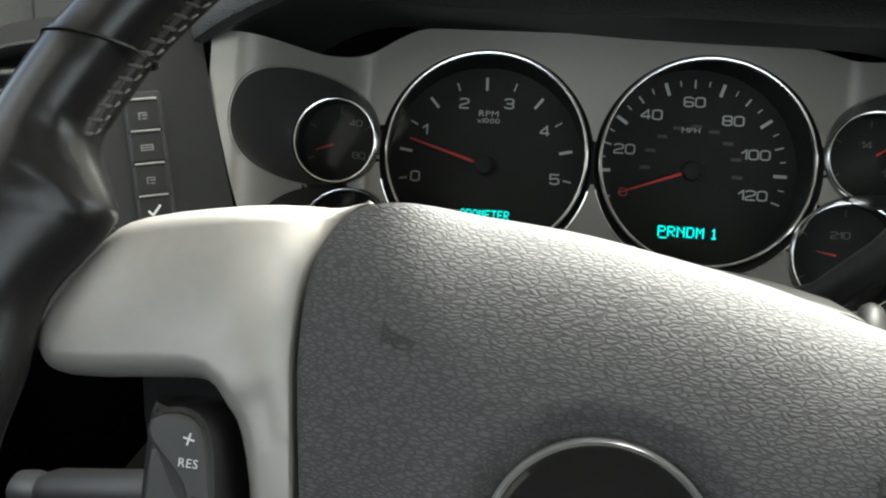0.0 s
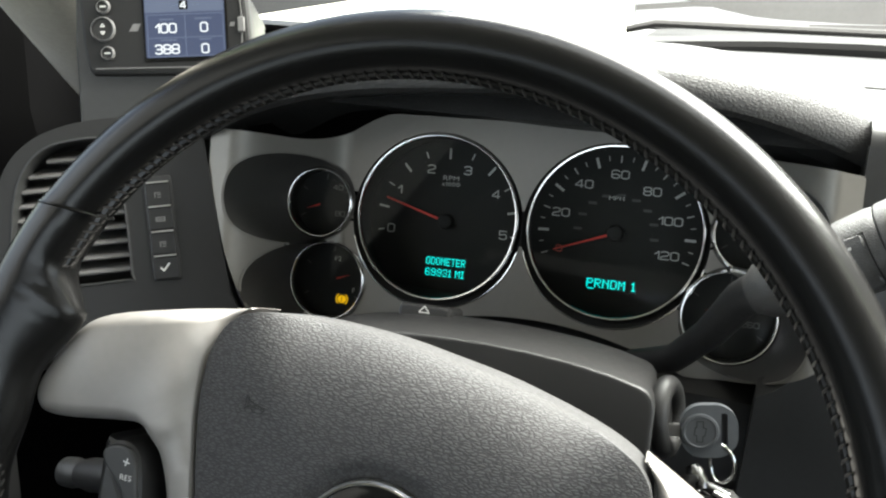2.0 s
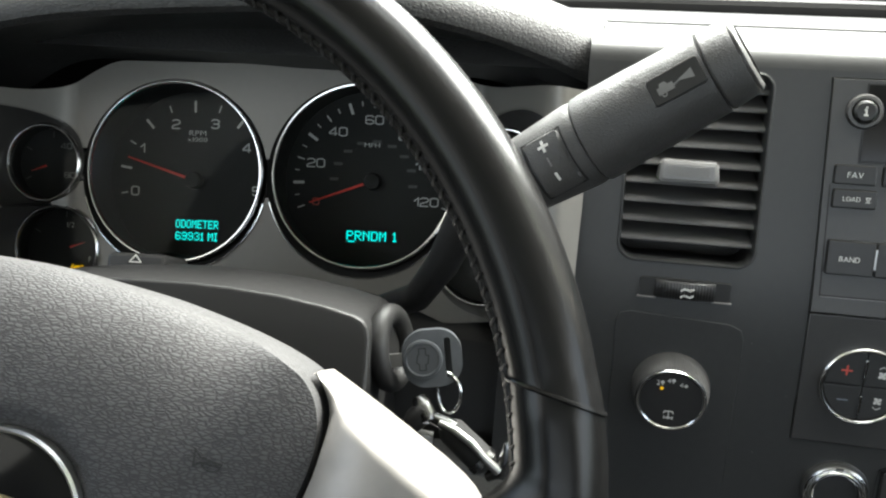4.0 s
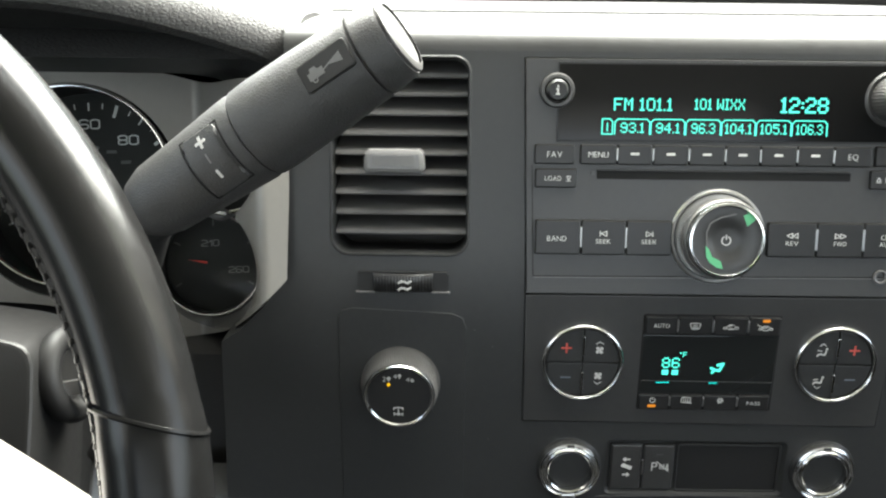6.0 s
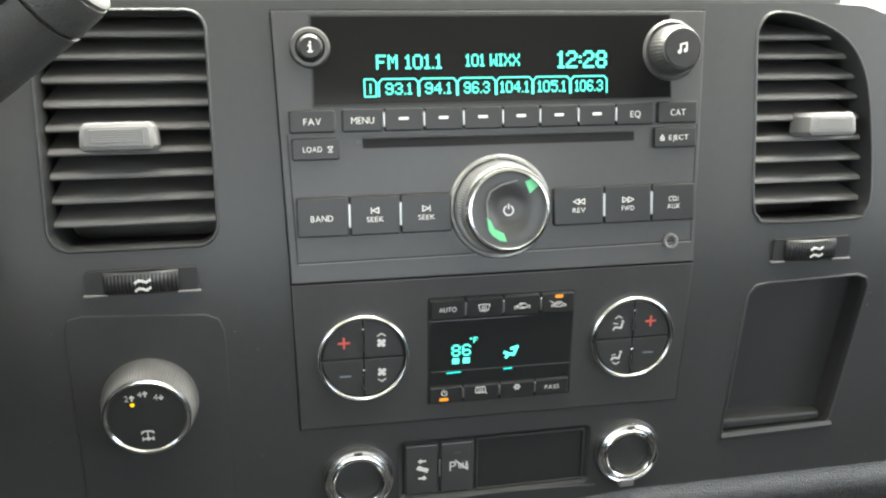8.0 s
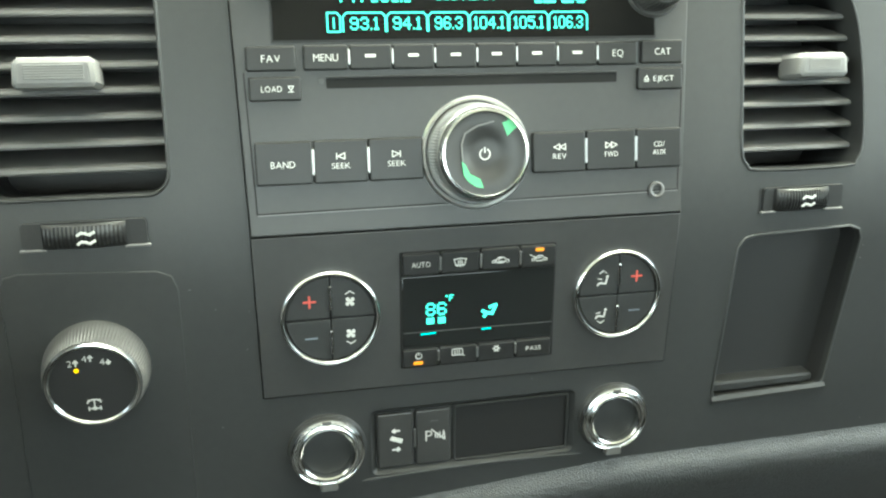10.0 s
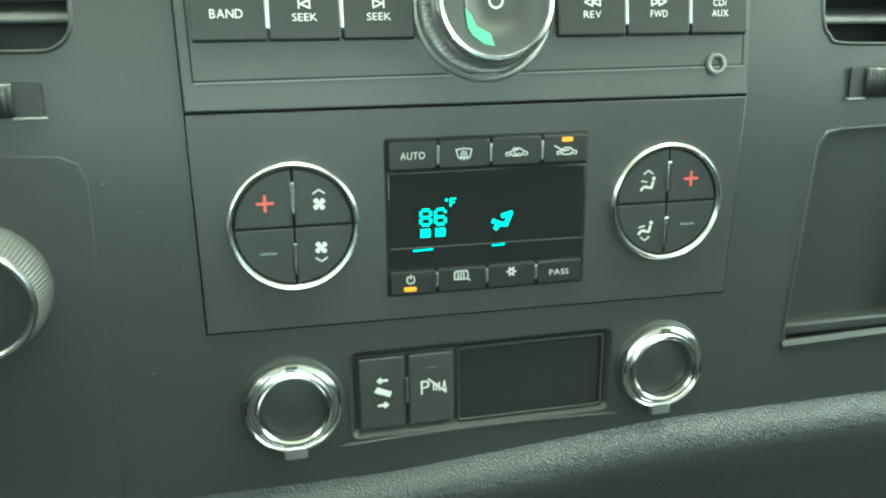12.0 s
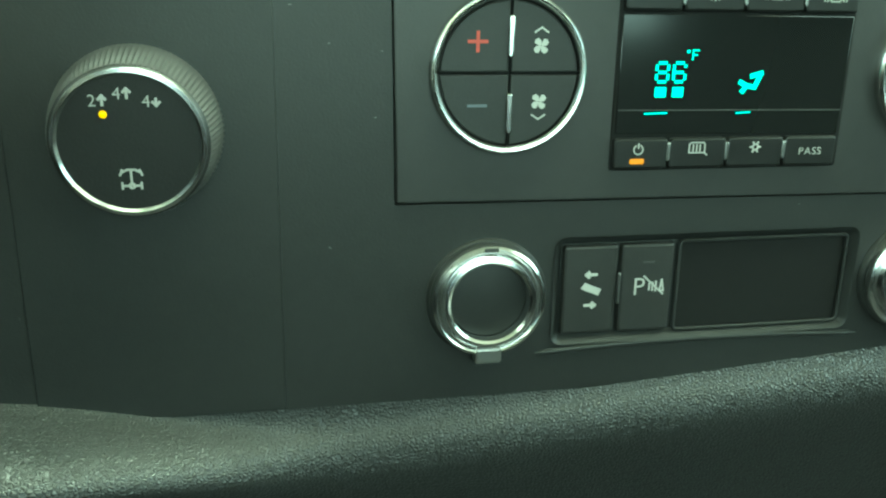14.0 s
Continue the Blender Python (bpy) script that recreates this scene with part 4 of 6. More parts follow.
info = part("info_button", lathe(bmesh.new(), [(8.4, 0), (8.4, 2.4), (7.6, 3.8), (6.2, 4.0), (5.6, 2.6)], n=40), M["skirt"], radio, "round grey-ringed button", at(-81, 99.6))
fi = part("button_face", lathe(bmesh.new(), [(5.5, 0), (5.3, 4.2), (4.2, 5.2), (0.2, 5.4)], n=32), M["key"], info)
symbol(fi, [[(0, -1.8), (0, 0.6)], [(0, 1.5), (0, 2.1)], [(-0.7, 0.6), (0, 0.6)], [(-0.8, -1.8), (0.8, -1.8)]], 0, 0, 5.45, M["white"], 0.8)
part("aux_jack", lathe(bmesh.new(), [(3.6, 0), (3.6, 2.2), (3.0, 2.5), (2.2, 2.2), (1.9, -3), (0.1, -3)], n=28), M["slat"], radio, "round auxiliary jack socket", at(81, 10.6))

# ---- climate control ----
clim = thing("climate_control", CLIMATE, "black climate control panel with two chrome-ringed key pads", "climate control")
part("faceplate", prism(bmesh.new(), [(-93.4, -0.3), (-92.4, -70.2), (91.0, -71.4), (93.4, -0.3)][::-1], -10, 0.8, 0.5), M["radio"], clim)
for cu, cv, side in ((-63.2, -36.2, -1), (64.8, -35.8, 1)):
    pad = part("key_pad", lathe(bmesh.new(), [(19.4, -2), (19.4, 1.0), (0.2, 1.0)], n=64), M["void"], clim, "round four-key pad", at(cu, cv))
    part("chrome_ring", lathe(bmesh.new(), [(21.1, 0.4), (21.0, 2.2), (20.6, 3.2), (20.0, 3.6), (19.4, 3.5), (18.9, 2.9), (18.65, 2.0), (18.6, 0.8)], n=72), M["chrome"], pad, "chrome ring")
    for a0 in (0, 90, 180, 270):
        q = [(0.35 * (1 if a0 in (0, 270) else -1), 0.35 * (1 if a0 in (0, 90) else -1))] + arc(0, 0, 18.3, a0 + 1.2, a0 + 88.8, 10)
        part("button", prism(bmesh.new(), q, 0.5, 2.2, 0.4), M["panel"], pad)
    for dv in (9.4, -10.2):
        part("chrome_divider", block(-0.8, 0.8, dv - 5.2, dv + 5.2, 1, 3.1, 0.6, 0.4), M["chrome"], pad, "slim chrome divider")
    symbol(pad, [[(-2.4, 0), (2.4, 0)], [(0, -2.4), (0, 2.4)]], 8.6 * side, 8.0, 2.25, M["redprint"], 0.85)
    symbol(pad, [[(-2.4, 0), (2.4, 0)]], 8.4 * side, -8.2, 2.25, M["blueprint"], 0.7)
    if side < 0:
        for dv, s in ((7.0, 1), (-7.2, -1)):
            for turn in (45, 135, 225, 315):
                part("symbol", prism(bmesh.new(), [(0.15, -0.2), (1.0, -0.95), (2.0, -0.8), (2.25, 0.1), (1.8, 0.75), (0.8, 0.5), (0.15, 0.2)], 0, 0.12, 0), M["white"], pad, at=at(8.1, dv, 2.25, turn))
            symbol(pad, [[(-1.8, 3.4 * s), (0, 4.6 * s), (1.8, 3.4 * s)]], 8.1, dv, 2.25, M["white"], 0.4)
    else:
        for dv, s in ((7.0, 1), (-8.6, -1)):
            symbol(pad, [[(-2.6, -2.2), (-1.9, -1.2), (-0.6, -1.0)], [(-0.4, -1.3), (1.2, -1.5), (1.7, 0.6)]], -7.4, dv, 2.25, M["white"], 0.75)
            part("symbol", prism(bmesh.new(), ring_pts(1.9, 1.7, 0.62, 12), 0, 0.2, 0), M["white"], pad, at=at(-7.4, dv, 2.25))
            symbol(pad, [[(-2.6, 0.6 + 0.4 * s), (-0.6, 0.6)]], -7.4, dv, 2.25, M["white"], 0.4)
            symbol(pad, [[(-1.6, 3.4 * s), (0, 4.6 * s), (1.6, 3.4 * s)]], -7.6, dv, 2.25, M["white"], 0.4)
cs = part("display_surround", block(-33.9, 35.2, -62.6, -9.8, 0, 1.1, 1, 0.3), M["void"], clim)
cd = part("display", prism(bmesh.new(), [(-32.9, -21), (-32.9, -52.4), (33.9, -53), (34.4, -21)][::-1], 0, 1.5, 0.2), M["smoky"], clim, "glossy dark climate display")
part("ridge", strokes([[(-32.5, -46), (34, -46.4)]], 0.3, 1.5, 0.12), M["dim"], cd)
tops = (-33.2, -16.8, 0.8, 18.4, 34.8)
keys_top = [key(clim, a, b, -20.3, -10.3, ("AUTO",) if k == 0 else (), w1=2.4, h=2.3) for k, (a, b) in enumerate(zip(tops, tops[1:]))]
bots = (-33.5, -17.4, -0.1, 17.3, 34.0)
keys_bot = [key(clim, a, b, -62.2, -53.4, ("PASS",) if k == 3 else (), w1=2.2, h=2.0) for k, (a, b) in enumerate(zip(bots, bots[1:]))]
for u in tops[1:-1]:
    divider(clim, u, -15.4, 6.4, 2.4)
for u in bots[1:-1]:
    divider(clim, u, -57.3, 5.2, 2.0, 1.2)
symbol(keys_top[1], [[(-2.6, 1.6), (0, 2.0), (2.6, 1.6), (1.9, -1.0), (-1.9, -1.0), (-2.6, 1.6)], [(-1.1, -1.6), (-0.7, 1.0)], [(0, -1.8), (0, 1.2)], [(1.1, -1.6), (0.7, 1.0)]], -8.2, -15.6, 2.72, M["white"], 0.35)
symbol(keys_top[2], CAR + [arc(0, 0.15, 0.6, 60, 330, 8)], 9.6, -15.8, 2.72, M["white"], 0.35, 1.45)
symbol(keys_top[3], CAR + [[(-3.2, 1.5), (-0.8, 0.2), (0.6, 0.4)]], 27.0, -16.2, 2.72, M["white"], 0.35, 1.35)
part("indicator_lamp", block(25.2, 29.0, -12.9, -11.4, 2.3, 2.85, 0.5, 0.1), M["amber"], keys_top[3], "lit amber lamp")
symbol(keys_bot[0], POWER, -26.3, -56.6, 2.52, M["white"], 0.35, 1.3)
part("indicator_lamp", block(-28.6, -24.4, -60.6, -59.1, 2.1, 2.65, 0.5, 0.1), M["amber"], keys_bot[0], "lit amber lamp")
symbol(keys_bot[1], [[(-2.4, -1.3), (-2.4, 1.0), (-1.8, 1.5), (1.8, 1.5), (2.2, 1.0), (2.2, -1.3), (-2.4, -1.3)], [(-1.2, -0.9), (-1.2, 0.9)], [(-0.2, -0.9), (-0.2, 0.9)], [(0.8, -0.9), (0.8, 0.9)], [(2.2, -1.3), (3.0, -2)]], -9, -56.4, 2.52, M["white"], 0.35)
symbol(keys_bot[2], [arc(0, 0, 0.8, 0, 360, 12)] + [[(1.6 * math.cos(radians(60 * k)), 1.6 * math.sin(radians(60 * k))), (0.9 * math.cos(radians(60 * k)), 0.9 * math.sin(radians(60 * k)))] for k in range(6)], 8.5, -56.4, 2.52, M["white"], 0.45)
pixel_text(cd, "86", -18.3, -36, 1.55, 5.8, M["vfd"], 9.0)
pixel_text(cd, "F", -11.6, -31.4, 1.55, 2.8, M["vfd"], 2.0)
part("segment", block(-14.2, -13.3, -30.9, -30.1, 1.5, 1.62, 0.3, 0), M["vfd"], cd)
for u in (-20.9, -15.9):
    part("segment", block(u - 1.6, u + 1.6, -42.6, -39.9, 1.5, 1.62, 0.2, 0), M["vfd"], cd)
symbol(cd, [[(-2.4, -2.2), (-1.2, -0.6), (1.2, -1.0), (2.4, 1.8)], [(-3.2, 0.4), (-1.2, -0.6)], [(0.0, 2.0), (3.0, 2.8)]], 5.4, -39, 1.55, M["vfd"], 1.3)
for a, b in ((-25, -18.6), (2, 6)):
    part("segment", strokes([[(a, -47.0), (b, -46.8)]], 0.35, 1.62), M["cyan"], cd)

# ---- switches, outlets and drive selector ----
bank = thing("switch_bank", CLIMATE, "recessed bank of two dark switches and a blank", "switch bank")
bm = bmesh.new()
RIM = rrect(-47.3, 47.3, -113.3, -81.7, 3)
loft(bm, [[(u, v, 0.6) for u, v in inset(RIM, -0.4)], [(u, v, 0.2) for u, v in inset(RIM, 0.3)], [(u, v, -1.4) for u, v in inset(RIM, 1.2)], [(u, v, -2.0) for u, v in inset(RIM, 2.2)]], cap1=True)
part("recess", bm, M["panel"], bank)
ped = part("switch", block(-44.6, -28.4, -110.8, -84.2, -3, 0.0, 1, 0.9), M["radio"], bank)
prk = part("switch", block(-27.4, -11.2, -111, -84.2, -3, 0.0, 1, 0.9), M["radio"], bank)
blank = part("blank_cover", block(-9.2, 44.4, -111.2, -84.2, -3, -1.5, 1, 0.4), M["void"], bank, "plain blank cover")
part("cover_frame", tube(bmesh.new(), [(u, v, -0.9) for u, v in rrect(-9.4, 44.6, -111.4, -84.0, 1.4)], 0.55, n=8, closed=True), M["panel"], blank)
part("recess_lip", tube(bmesh.new(), [(u, -114.2 - 0.0006 * u * u, 0.0) for u in range(-52, 53, 4)], [0.2] + [0.9] * 25 + [0.2], n=10), M["panel"], bank)
divider(bank, -27.9, -97.2, 9.5, 0.0, 1.0)
symbol(ped, [[(-1.6, 4.2), (1.6, 4.2)], [(-1.6, 4.2), (-0.6, 5.0)], [(-1.6, 4.2), (-0.6, 3.4)], [(-1.6, -5.0), (1.6, -5.0)], [(1.6, -5.0), (0.6, -4.2)], [(1.6, -5.0), (0.6, -5.8)]], -36.3, -97, 0.05, M["white"], 0.8)
part("symbol", prism(bmesh.new(), [(-3.0, 0.2), (-1.8, 1.9), (0.4, 0.9), (3.2, -0.2), (2.4, -2.2), (0.2, -1.2), (-1.6, -0.6)], 0, 0.15, 0), M["white"], ped, at=at(-36.3, -97, 0.05))
text(prk, "P", -21.4, -97, 0.05, 5.2, M["white"])
symbol(prk, [[(-0.6, 2.6), (5.6, -3.0)], [(1.2, -1.6), (1.2, 0.4)], [(2.2, -1.8), (2.2, 0.6)], [(3.2, -2.0), (3.2, 0.9)], [(4.4, -2.0), (5.0, 1.4), (5.6, -2.0), (4.4, -2.0)]], -19.6, -96.6, 0.05, M["white"], 0.5)
symbol(prk, [[(-1.6, 0), (1.6, 0)]], -19, -89.8, 0.05, M["dim"], 0.5)


def outlet(cu, cv, label):
    ob = thing("power_outlet", CLIMATE @ at(cu, cv), label, "power outlet", "power outlets")
    part("collar", lathe(bmesh.new(), [(17.6, -2), (17.3, 0.4), (16.6, 1.0), (15.2, 1.0)], n=56), M["panel"], ob)
    part("chrome_ring", lathe(bmesh.new(), [(16.5, 0.4), (16.4, 2.8), (15.9, 4.0), (15.1, 4.4), (14.3, 3.9), (14.0, 3.4), (13.7, 4.2), (12.9, 5.2), (11.9, 5.4), (11.2, 4.8), (10.9, 3.4), (10.8, 0.5)], n=72), M["chrome"], ob, "bright chrome ring")
    part("cap", lathe(bmesh.new(), [(11.0, 0.2), (10.7, 1.8), (8, 2.3), (0.2, 2.5)], n=48), M["panel"], ob, "dark hinged cap")
    part("lift_tab", block(-3.9, 3.9, -18.4, -13.6, 1.5, 4.6, 1, 0.8), M["satin"], ob, "small lift tab")
    part("notch", block(-2.0, 2.0, 14.4, 15.6, 3.0, 4.6, 0.4, 0.2), M["dim"], ob)
    return ob


outlet(-66.9, -98, "chrome-ringed power outlet with its cap closed")
outlet(66.9, -97.7, "chrome-ringed power outlet with its cap closed")
SEL = face_pose(0.2035, 0.375, 0.8535, 7)
sel = thing("drive_selector", SEL, "round drive selector knob with a chrome ring", "selector knob")
part("skirt", lathe(bmesh.new(), [(21.0, -18), (20.8, -14), (20.2, -9, 1), (19.0, -3, 1), (18.3, -0.5, 1), (17.9, 0.2)], n=190, depth=0.45), M["skirt"], sel, "ribbed skirt")
part("chrome_ring", lathe(bmesh.new(), [(18.0, -1.2), (18.0, 0.4), (17.3, 1.6), (16.4, 1.7), (15.8, 0.9)], n=64), M["chrome"], sel, "chrome ring")
sf = part("knob_face", lathe(bmesh.new(), [(16.2, -1), (16.0, 0.9), (0.2, 1.0)], n=56), M["black"], sel)
for s, u, v, up in (("2", -7.3, 10.0, 1), ("4", -1.9, 11.6, 1), ("4", 4.4, 9.8, -1)):
    text(sf, s, u, v, 1.05, 2.7, M["white"])
    symbol(sf, [[(0, -1.1), (0, 0.6)], [(-0.8, 0.2 * up), (0, 1.1 * up), (0.8, 0.2 * up)]], u + 2.2, v, 1.05, M["white"], 0.6)
part("indicator_lamp", lathe(bmesh.new(), [(0.95, 0.8), (0.8, 1.3), (0.1, 1.4)], n=12), M["yellow"], sf, "lit yellow lamp", at(-5.2, 6.8))
symbol(sf, [[(-2.7, 1.6), (-1.1, 2.4), (1.1, 2.4), (2.7, 1.6)], [(0, -2.2), (0, 2.2)], [(-2.6, -2.3), (-0.7, -2.3)], [(0.7, -2.3), (2.6, -2.3)], arc(0, -2.3, 0.7, 0, 360, 10), [(-3.0, 0.8), (-2.4, 2.4)], [(3.0, 0.8), (2.4, 2.4)], [(-2.6, -3.2), (-2.6, -1.4)], [(2.6, -3.2), (2.6, -1.4)]], -0.4, -8.2, 1.05, M["white"], 0.5, 0.82)

# dust and small nicks on the centre panel
rng = random.Random(5)
bm = bmesh.new()
for _ in range(70):
    u, v, r = rng.uniform(-200, 215), rng.uniform(-118, 12), rng.uniform(0.12, 0.42)
    if -95 < u < 95 and v > -72 or 115 < u < 190 or -190 < u < -122 and -55 < v or -85 < u < 85 and v < -76:
        continue
    p = bent(u, v, 0.05)
    a = rng.uniform(0, 180)
    d = Vector((math.cos(radians(a)), math.sin(radians(a)), 0))
    e = Vector((-d.y, d.x, 0)) * r * 0.5
    q = [p - d * r * 1.6 - e * 0.4, p - e, p + d * r * 1.3, p + e]
    bm.faces.new([bm.verts.new(c) for c in q])
tagged(world_part("dust_speck", bm, RADIO, M["grip"], dash, "pale dust specks"), kind="stuff")

# ---- instrument cluster ----
cluster = thing("instrument_cluster", Matrix.Identity(4), "instrument cluster with chrome-rimmed black dials in a satin silver bezel", "instrument cluster")
TACH, SPEED = (-62.5, 13.5, 58.6), (59.3, 15.0, 58.6)
SMALL = [(-150.3, 16, 25.4), (-139.6, -39.5, 29.0), (146, 22.5, 25.4), (136.2, -31.5, 30.4)]


def wing(u):
    """How far the bezel swells towards the driver at its sides."""
    return 82 * smooth((abs(u) - 128) / 52)


SCOOPS = [(-152.5, 17.5, 28.5, 30), (-140.5, -41.0, 28.2, 30), (149, 24, 28.5, 30), (139.8, -33, 33.5, 33.5)]
bm = bmesh.new()
NU, NV = 300, 120
HOLES = [(c[0], c[1] - 2.5, c[2] + 2.6, c[2] + 2.6) for c in (TACH, SPEED)] + SCOOPS
grid = {}
for i in range(NU + 1):
    for j in range(NV + 1):
        a, b = i / NU, j / NV
        u0 = -193 + a * 384.0
        vt = 58 + 25 * (smooth((156 + u0) / 60) if u0 < 0 else smooth((200 - u0) / 120))
        vb = -73 + 10 * max(0.0, (-u0 - 150) / 43) ** 2.2 + 36 * max(0.0, (u0 - 112) / 79) ** 2.4 + 24 * max(0.0, 1 - ((u0 - 5) / 108) ** 2)
        v = vb + (vt - vb) * b
        taper = 0.14 * min(1, max(0, (32 - v) / 90)) if u0 < 0 else 0.015 * smooth((20 - v) / 70)
        u = u0 * (1 - taper * smooth((abs(u0) - 120) / 60))
        inside = any(((u - c[0]) / c[2]) ** 2 + ((v - c[1]) / c[3]) ** 2 < 1 for c in HOLES)
        grid[i, j] = (u, v, wing(u), inside)
made = {}


def gv(i, j):
    if (i, j) not in made:
        made[i, j] = bm.verts.new(grid[i, j][:3])
    return made[i, j]


for i in range(NU):
    for j in range(NV):
        if not any(grid[c][3] for c in ((i, j), (i + 1, j), (i, j + 1), (i + 1, j + 1))):
            bm.faces.new((gv(i, j), gv(i + 1, j), gv(i + 1, j + 1), gv(i, j + 1)))
for (i, j), vert in made.items():
    near_hole = [grid[i + a, j + b][3] for a in (-1, 0, 1) for b in (-1, 0, 1) if (i + a, j + b) in grid]
    if any(near_hole):
        c = min(HOLES, key=lambda c: abs(math.hypot((vert.co.x - c[0]) / c[2], (vert.co.y - c[1]) / c[3]) - 1))
        d = math.hypot((vert.co.x - c[0]) / c[2], (vert.co.y - c[1]) / c[3])
        if abs(d - 1) < 0.12:
            u, v = c[0] + (vert.co.x - c[0]) / d, c[1] + (vert.co.y - c[1]) / d
            vert.co = Vector((u, v, wing(u)))
part("bezel", bm, M["silver"], cluster, "satin silver bezel plate", GAUGE, whole=True)
G2D = DIAL.inverted() @ GAUGE


def dial_point(u, v, w=0.0):
    """A point of the dial frame in the gauge frame."""
    p = G2D.inverted() @ Vector((u * MM, v * MM, w * MM))
    return (p.x / MM, p.y / MM, p.z / MM)


def ring_cone(c, r, k, w=0.0):
    """A thin rim that slopes outwards, rounded at its crest."""
    prof = [(r + 1.2 * k, w - 1.6), (r + 1.1 * k, w - 0.6 * k), (r + 0.5 * k, w + 0.5 * k), (r - 0.1 * k, w + 1.0 * k), (r - 0.6 * k, w + 0.9 * k), (r - 1.0 * k, w + 0.3 * k), (r - 1.1 * k, w - 1.6)]
    return lathe(bmesh.new(), prof, c[0], c[1], n=96)


for c, hub in ((TACH, (-67, -3.5)), (SPEED, (57.2, 0.2))):
    part("trim_line", tube(bmesh.new(), [(c[0] + (c[2] + 2.5) * math.cos(radians(a)), c[1] - 2.5 + (c[2] + 2.5) * math.sin(radians(a)), 0.3) for a in range(195, 346, 5)], 0.6, n=8), M["chrome"], cluster, "fine chrome line below the rim", GAUGE)
    part("chrome_rim", ring_cone(c, c[2] - 1.5, 1.2, 1.0), M["chrome"], cluster, "thin chrome rim", GAUGE)
    bm = bmesh.new()
    n = 72
    a_ = [(c[0] + (c[2] + 2.8) * math.cos(2 * math.pi * k / n), c[1] - 2.5 + (c[2] + 2.8) * math.sin(2 * math.pi * k / n), 0.0) for k in range(n)]
    b_ = [(c[0] + (c[2] + 0.4) * math.cos(2 * math.pi * k / n), c[1] + (c[2] + 0.4) * math.sin(2 * math.pi * k / n), -4.0) for k in range(n)]
    c_ = [(c[0] + (c[2] - 1.8) * math.cos(2 * math.pi * k / n), c[1] + (c[2] - 1.8) * math.sin(2 * math.pi * k / n), -1) for k in range(n)]
    d_ = [dial_point(hub[0] + 60.5 * math.cos(2 * math.pi * k / n), hub[1] + 60.5 * math.sin(2 * math.pi * k / n), 0.5) for k in range(n)]
    loft(bm, [a_, b_])
    loft(bm, [c_, d_])
    part("dial_well", bm, M["void"], cluster, "black well behind the rim", GAUGE)
for c in SMALL:
    part("chrome_rim", ring_cone(c, c[2] - 0.9, 1.35, 1.6), M["chrome"], cluster, "thin chrome rim", GAUGE)
n = 64
for c, s in zip(SMALL, SCOOPS):
    bm = bmesh.new()
    a_ = [(c[0] + (c[2] + 0.3) * math.cos(2 * math.pi * k / n), c[1] + (c[2] + 0.3) * math.sin(2 * math.pi * k / n), -0.5) for k in range(n)]
    o_ = [(s[0] + (s[2] + 0.9) * math.cos(2 * math.pi * k / n), s[1] + (s[3] + 0.9) * math.sin(2 * math.pi * k / n)) for k in range(n)]
    m_ = [((p[0] + q[0]) / 2, (p[1] + q[1]) / 2, wing(q[0]) * 0.42) for p, q in zip(a_, o_)]
    loft(bm, [a_, m_, [(u, v, wing(u) + 0.6) for u, v in o_]])
    part("scoop", bm, M["scoop"], cluster, "dark scooped recess round a small gauge", GAUGE)
    bm = bmesh.new()
    loft(bm, [[(c[0] + (c[2] - 2.4) * math.cos(2 * math.pi * k / n), c[1] + (c[2] - 2.4) * math.sin(2 * math.pi * k / n), w) for k in range(n)] for w in (0, -11)], cap1=True)
    part("small_well", bm, M["dial"], cluster, "", GAUGE)


def gauge(name, hub, r, label, depth):
    """A round gauge face with its hub at the given place of the dial frame."""
    g = part(name, lathe(bmesh.new(), [(r, -2), (r, 0), (0.2, 0)], n=72), M["dial"], cluster, label, DIAL @ at(hub[0], hub[1], depth))
    return g


def tick(g, ang, r0, r1, width, material="mark"):
    a = radians(ang)
    return part("tick", strokes([[(r0 * math.cos(a), r0 * math.sin(a)), (r1 * math.cos(a), r1 * math.sin(a))]], width), M[material], g, at=at(0, 0, 0.1))


def needle(g, ang, length, width=1.5, hub=5.0):
    a = radians(ang)
    d, s = Vector((math.cos(a), math.sin(a))), Vector((-math.sin(a), math.cos(a)))
    pts = [d * 6 + s * width * 0.6, d * 6 - s * width * 0.6, d * length - s * 0.45, d * length + s * 0.45]
    part("needle", prism(bmesh.new(), [(p.x, p.y) for p in pts], 4.0, 5.2, 0.2), M["red"], g, "thin red needle")
    part("needle_hub", lathe(bmesh.new(), [(hub + 0.8, 0), (hub + 0.6, 4.5), (hub, 6.4), (hub * 0.5, 7.0), (0.2, 7.1)], n=36), M["dial"], g, "black needle hub")


tach = gauge("tachometer", (-67, -3.5), 61.2, "black tachometer dial with grey figures", 0.0)
for k in range(6):
    ang = 191.5 - 39.85 * k
    r = 44 if k in (0, 1, 4, 5) else 41
    square_text(tach, str(k), r * math.cos(radians(ang)) - (1.5 if k == 4 else 0), r * math.sin(radians(ang)), 0.1, 5.8, M["mark"], 5.2)
    tick(tach, ang, 49.5, 54, 0.8)
    if k < 5:
        tick(tach, ang - 19.9, 47, 54, 1.6)
text(tach, "RPM", 0.5, 32.4, 0.1, 3.6, M["mark"], 12)
text(tach, "x1000", 0.5, 28.0, 0.1, 3.0, M["mark"], 14)
needle(tach, 163, 49)
pixel_text(tach, "ODOMETER", 2.2, -30.2, 0.15, 5.6, M["cyan"], 30.5)
pixel_text(tach, "69931 MI", 2.0, -38.6, 0.15, 5.6, M["cyan"], 30)
speed = gauge("speedometer", (57.2, 0.2), 61.2, "black speedometer dial with grey figures", 0.0)
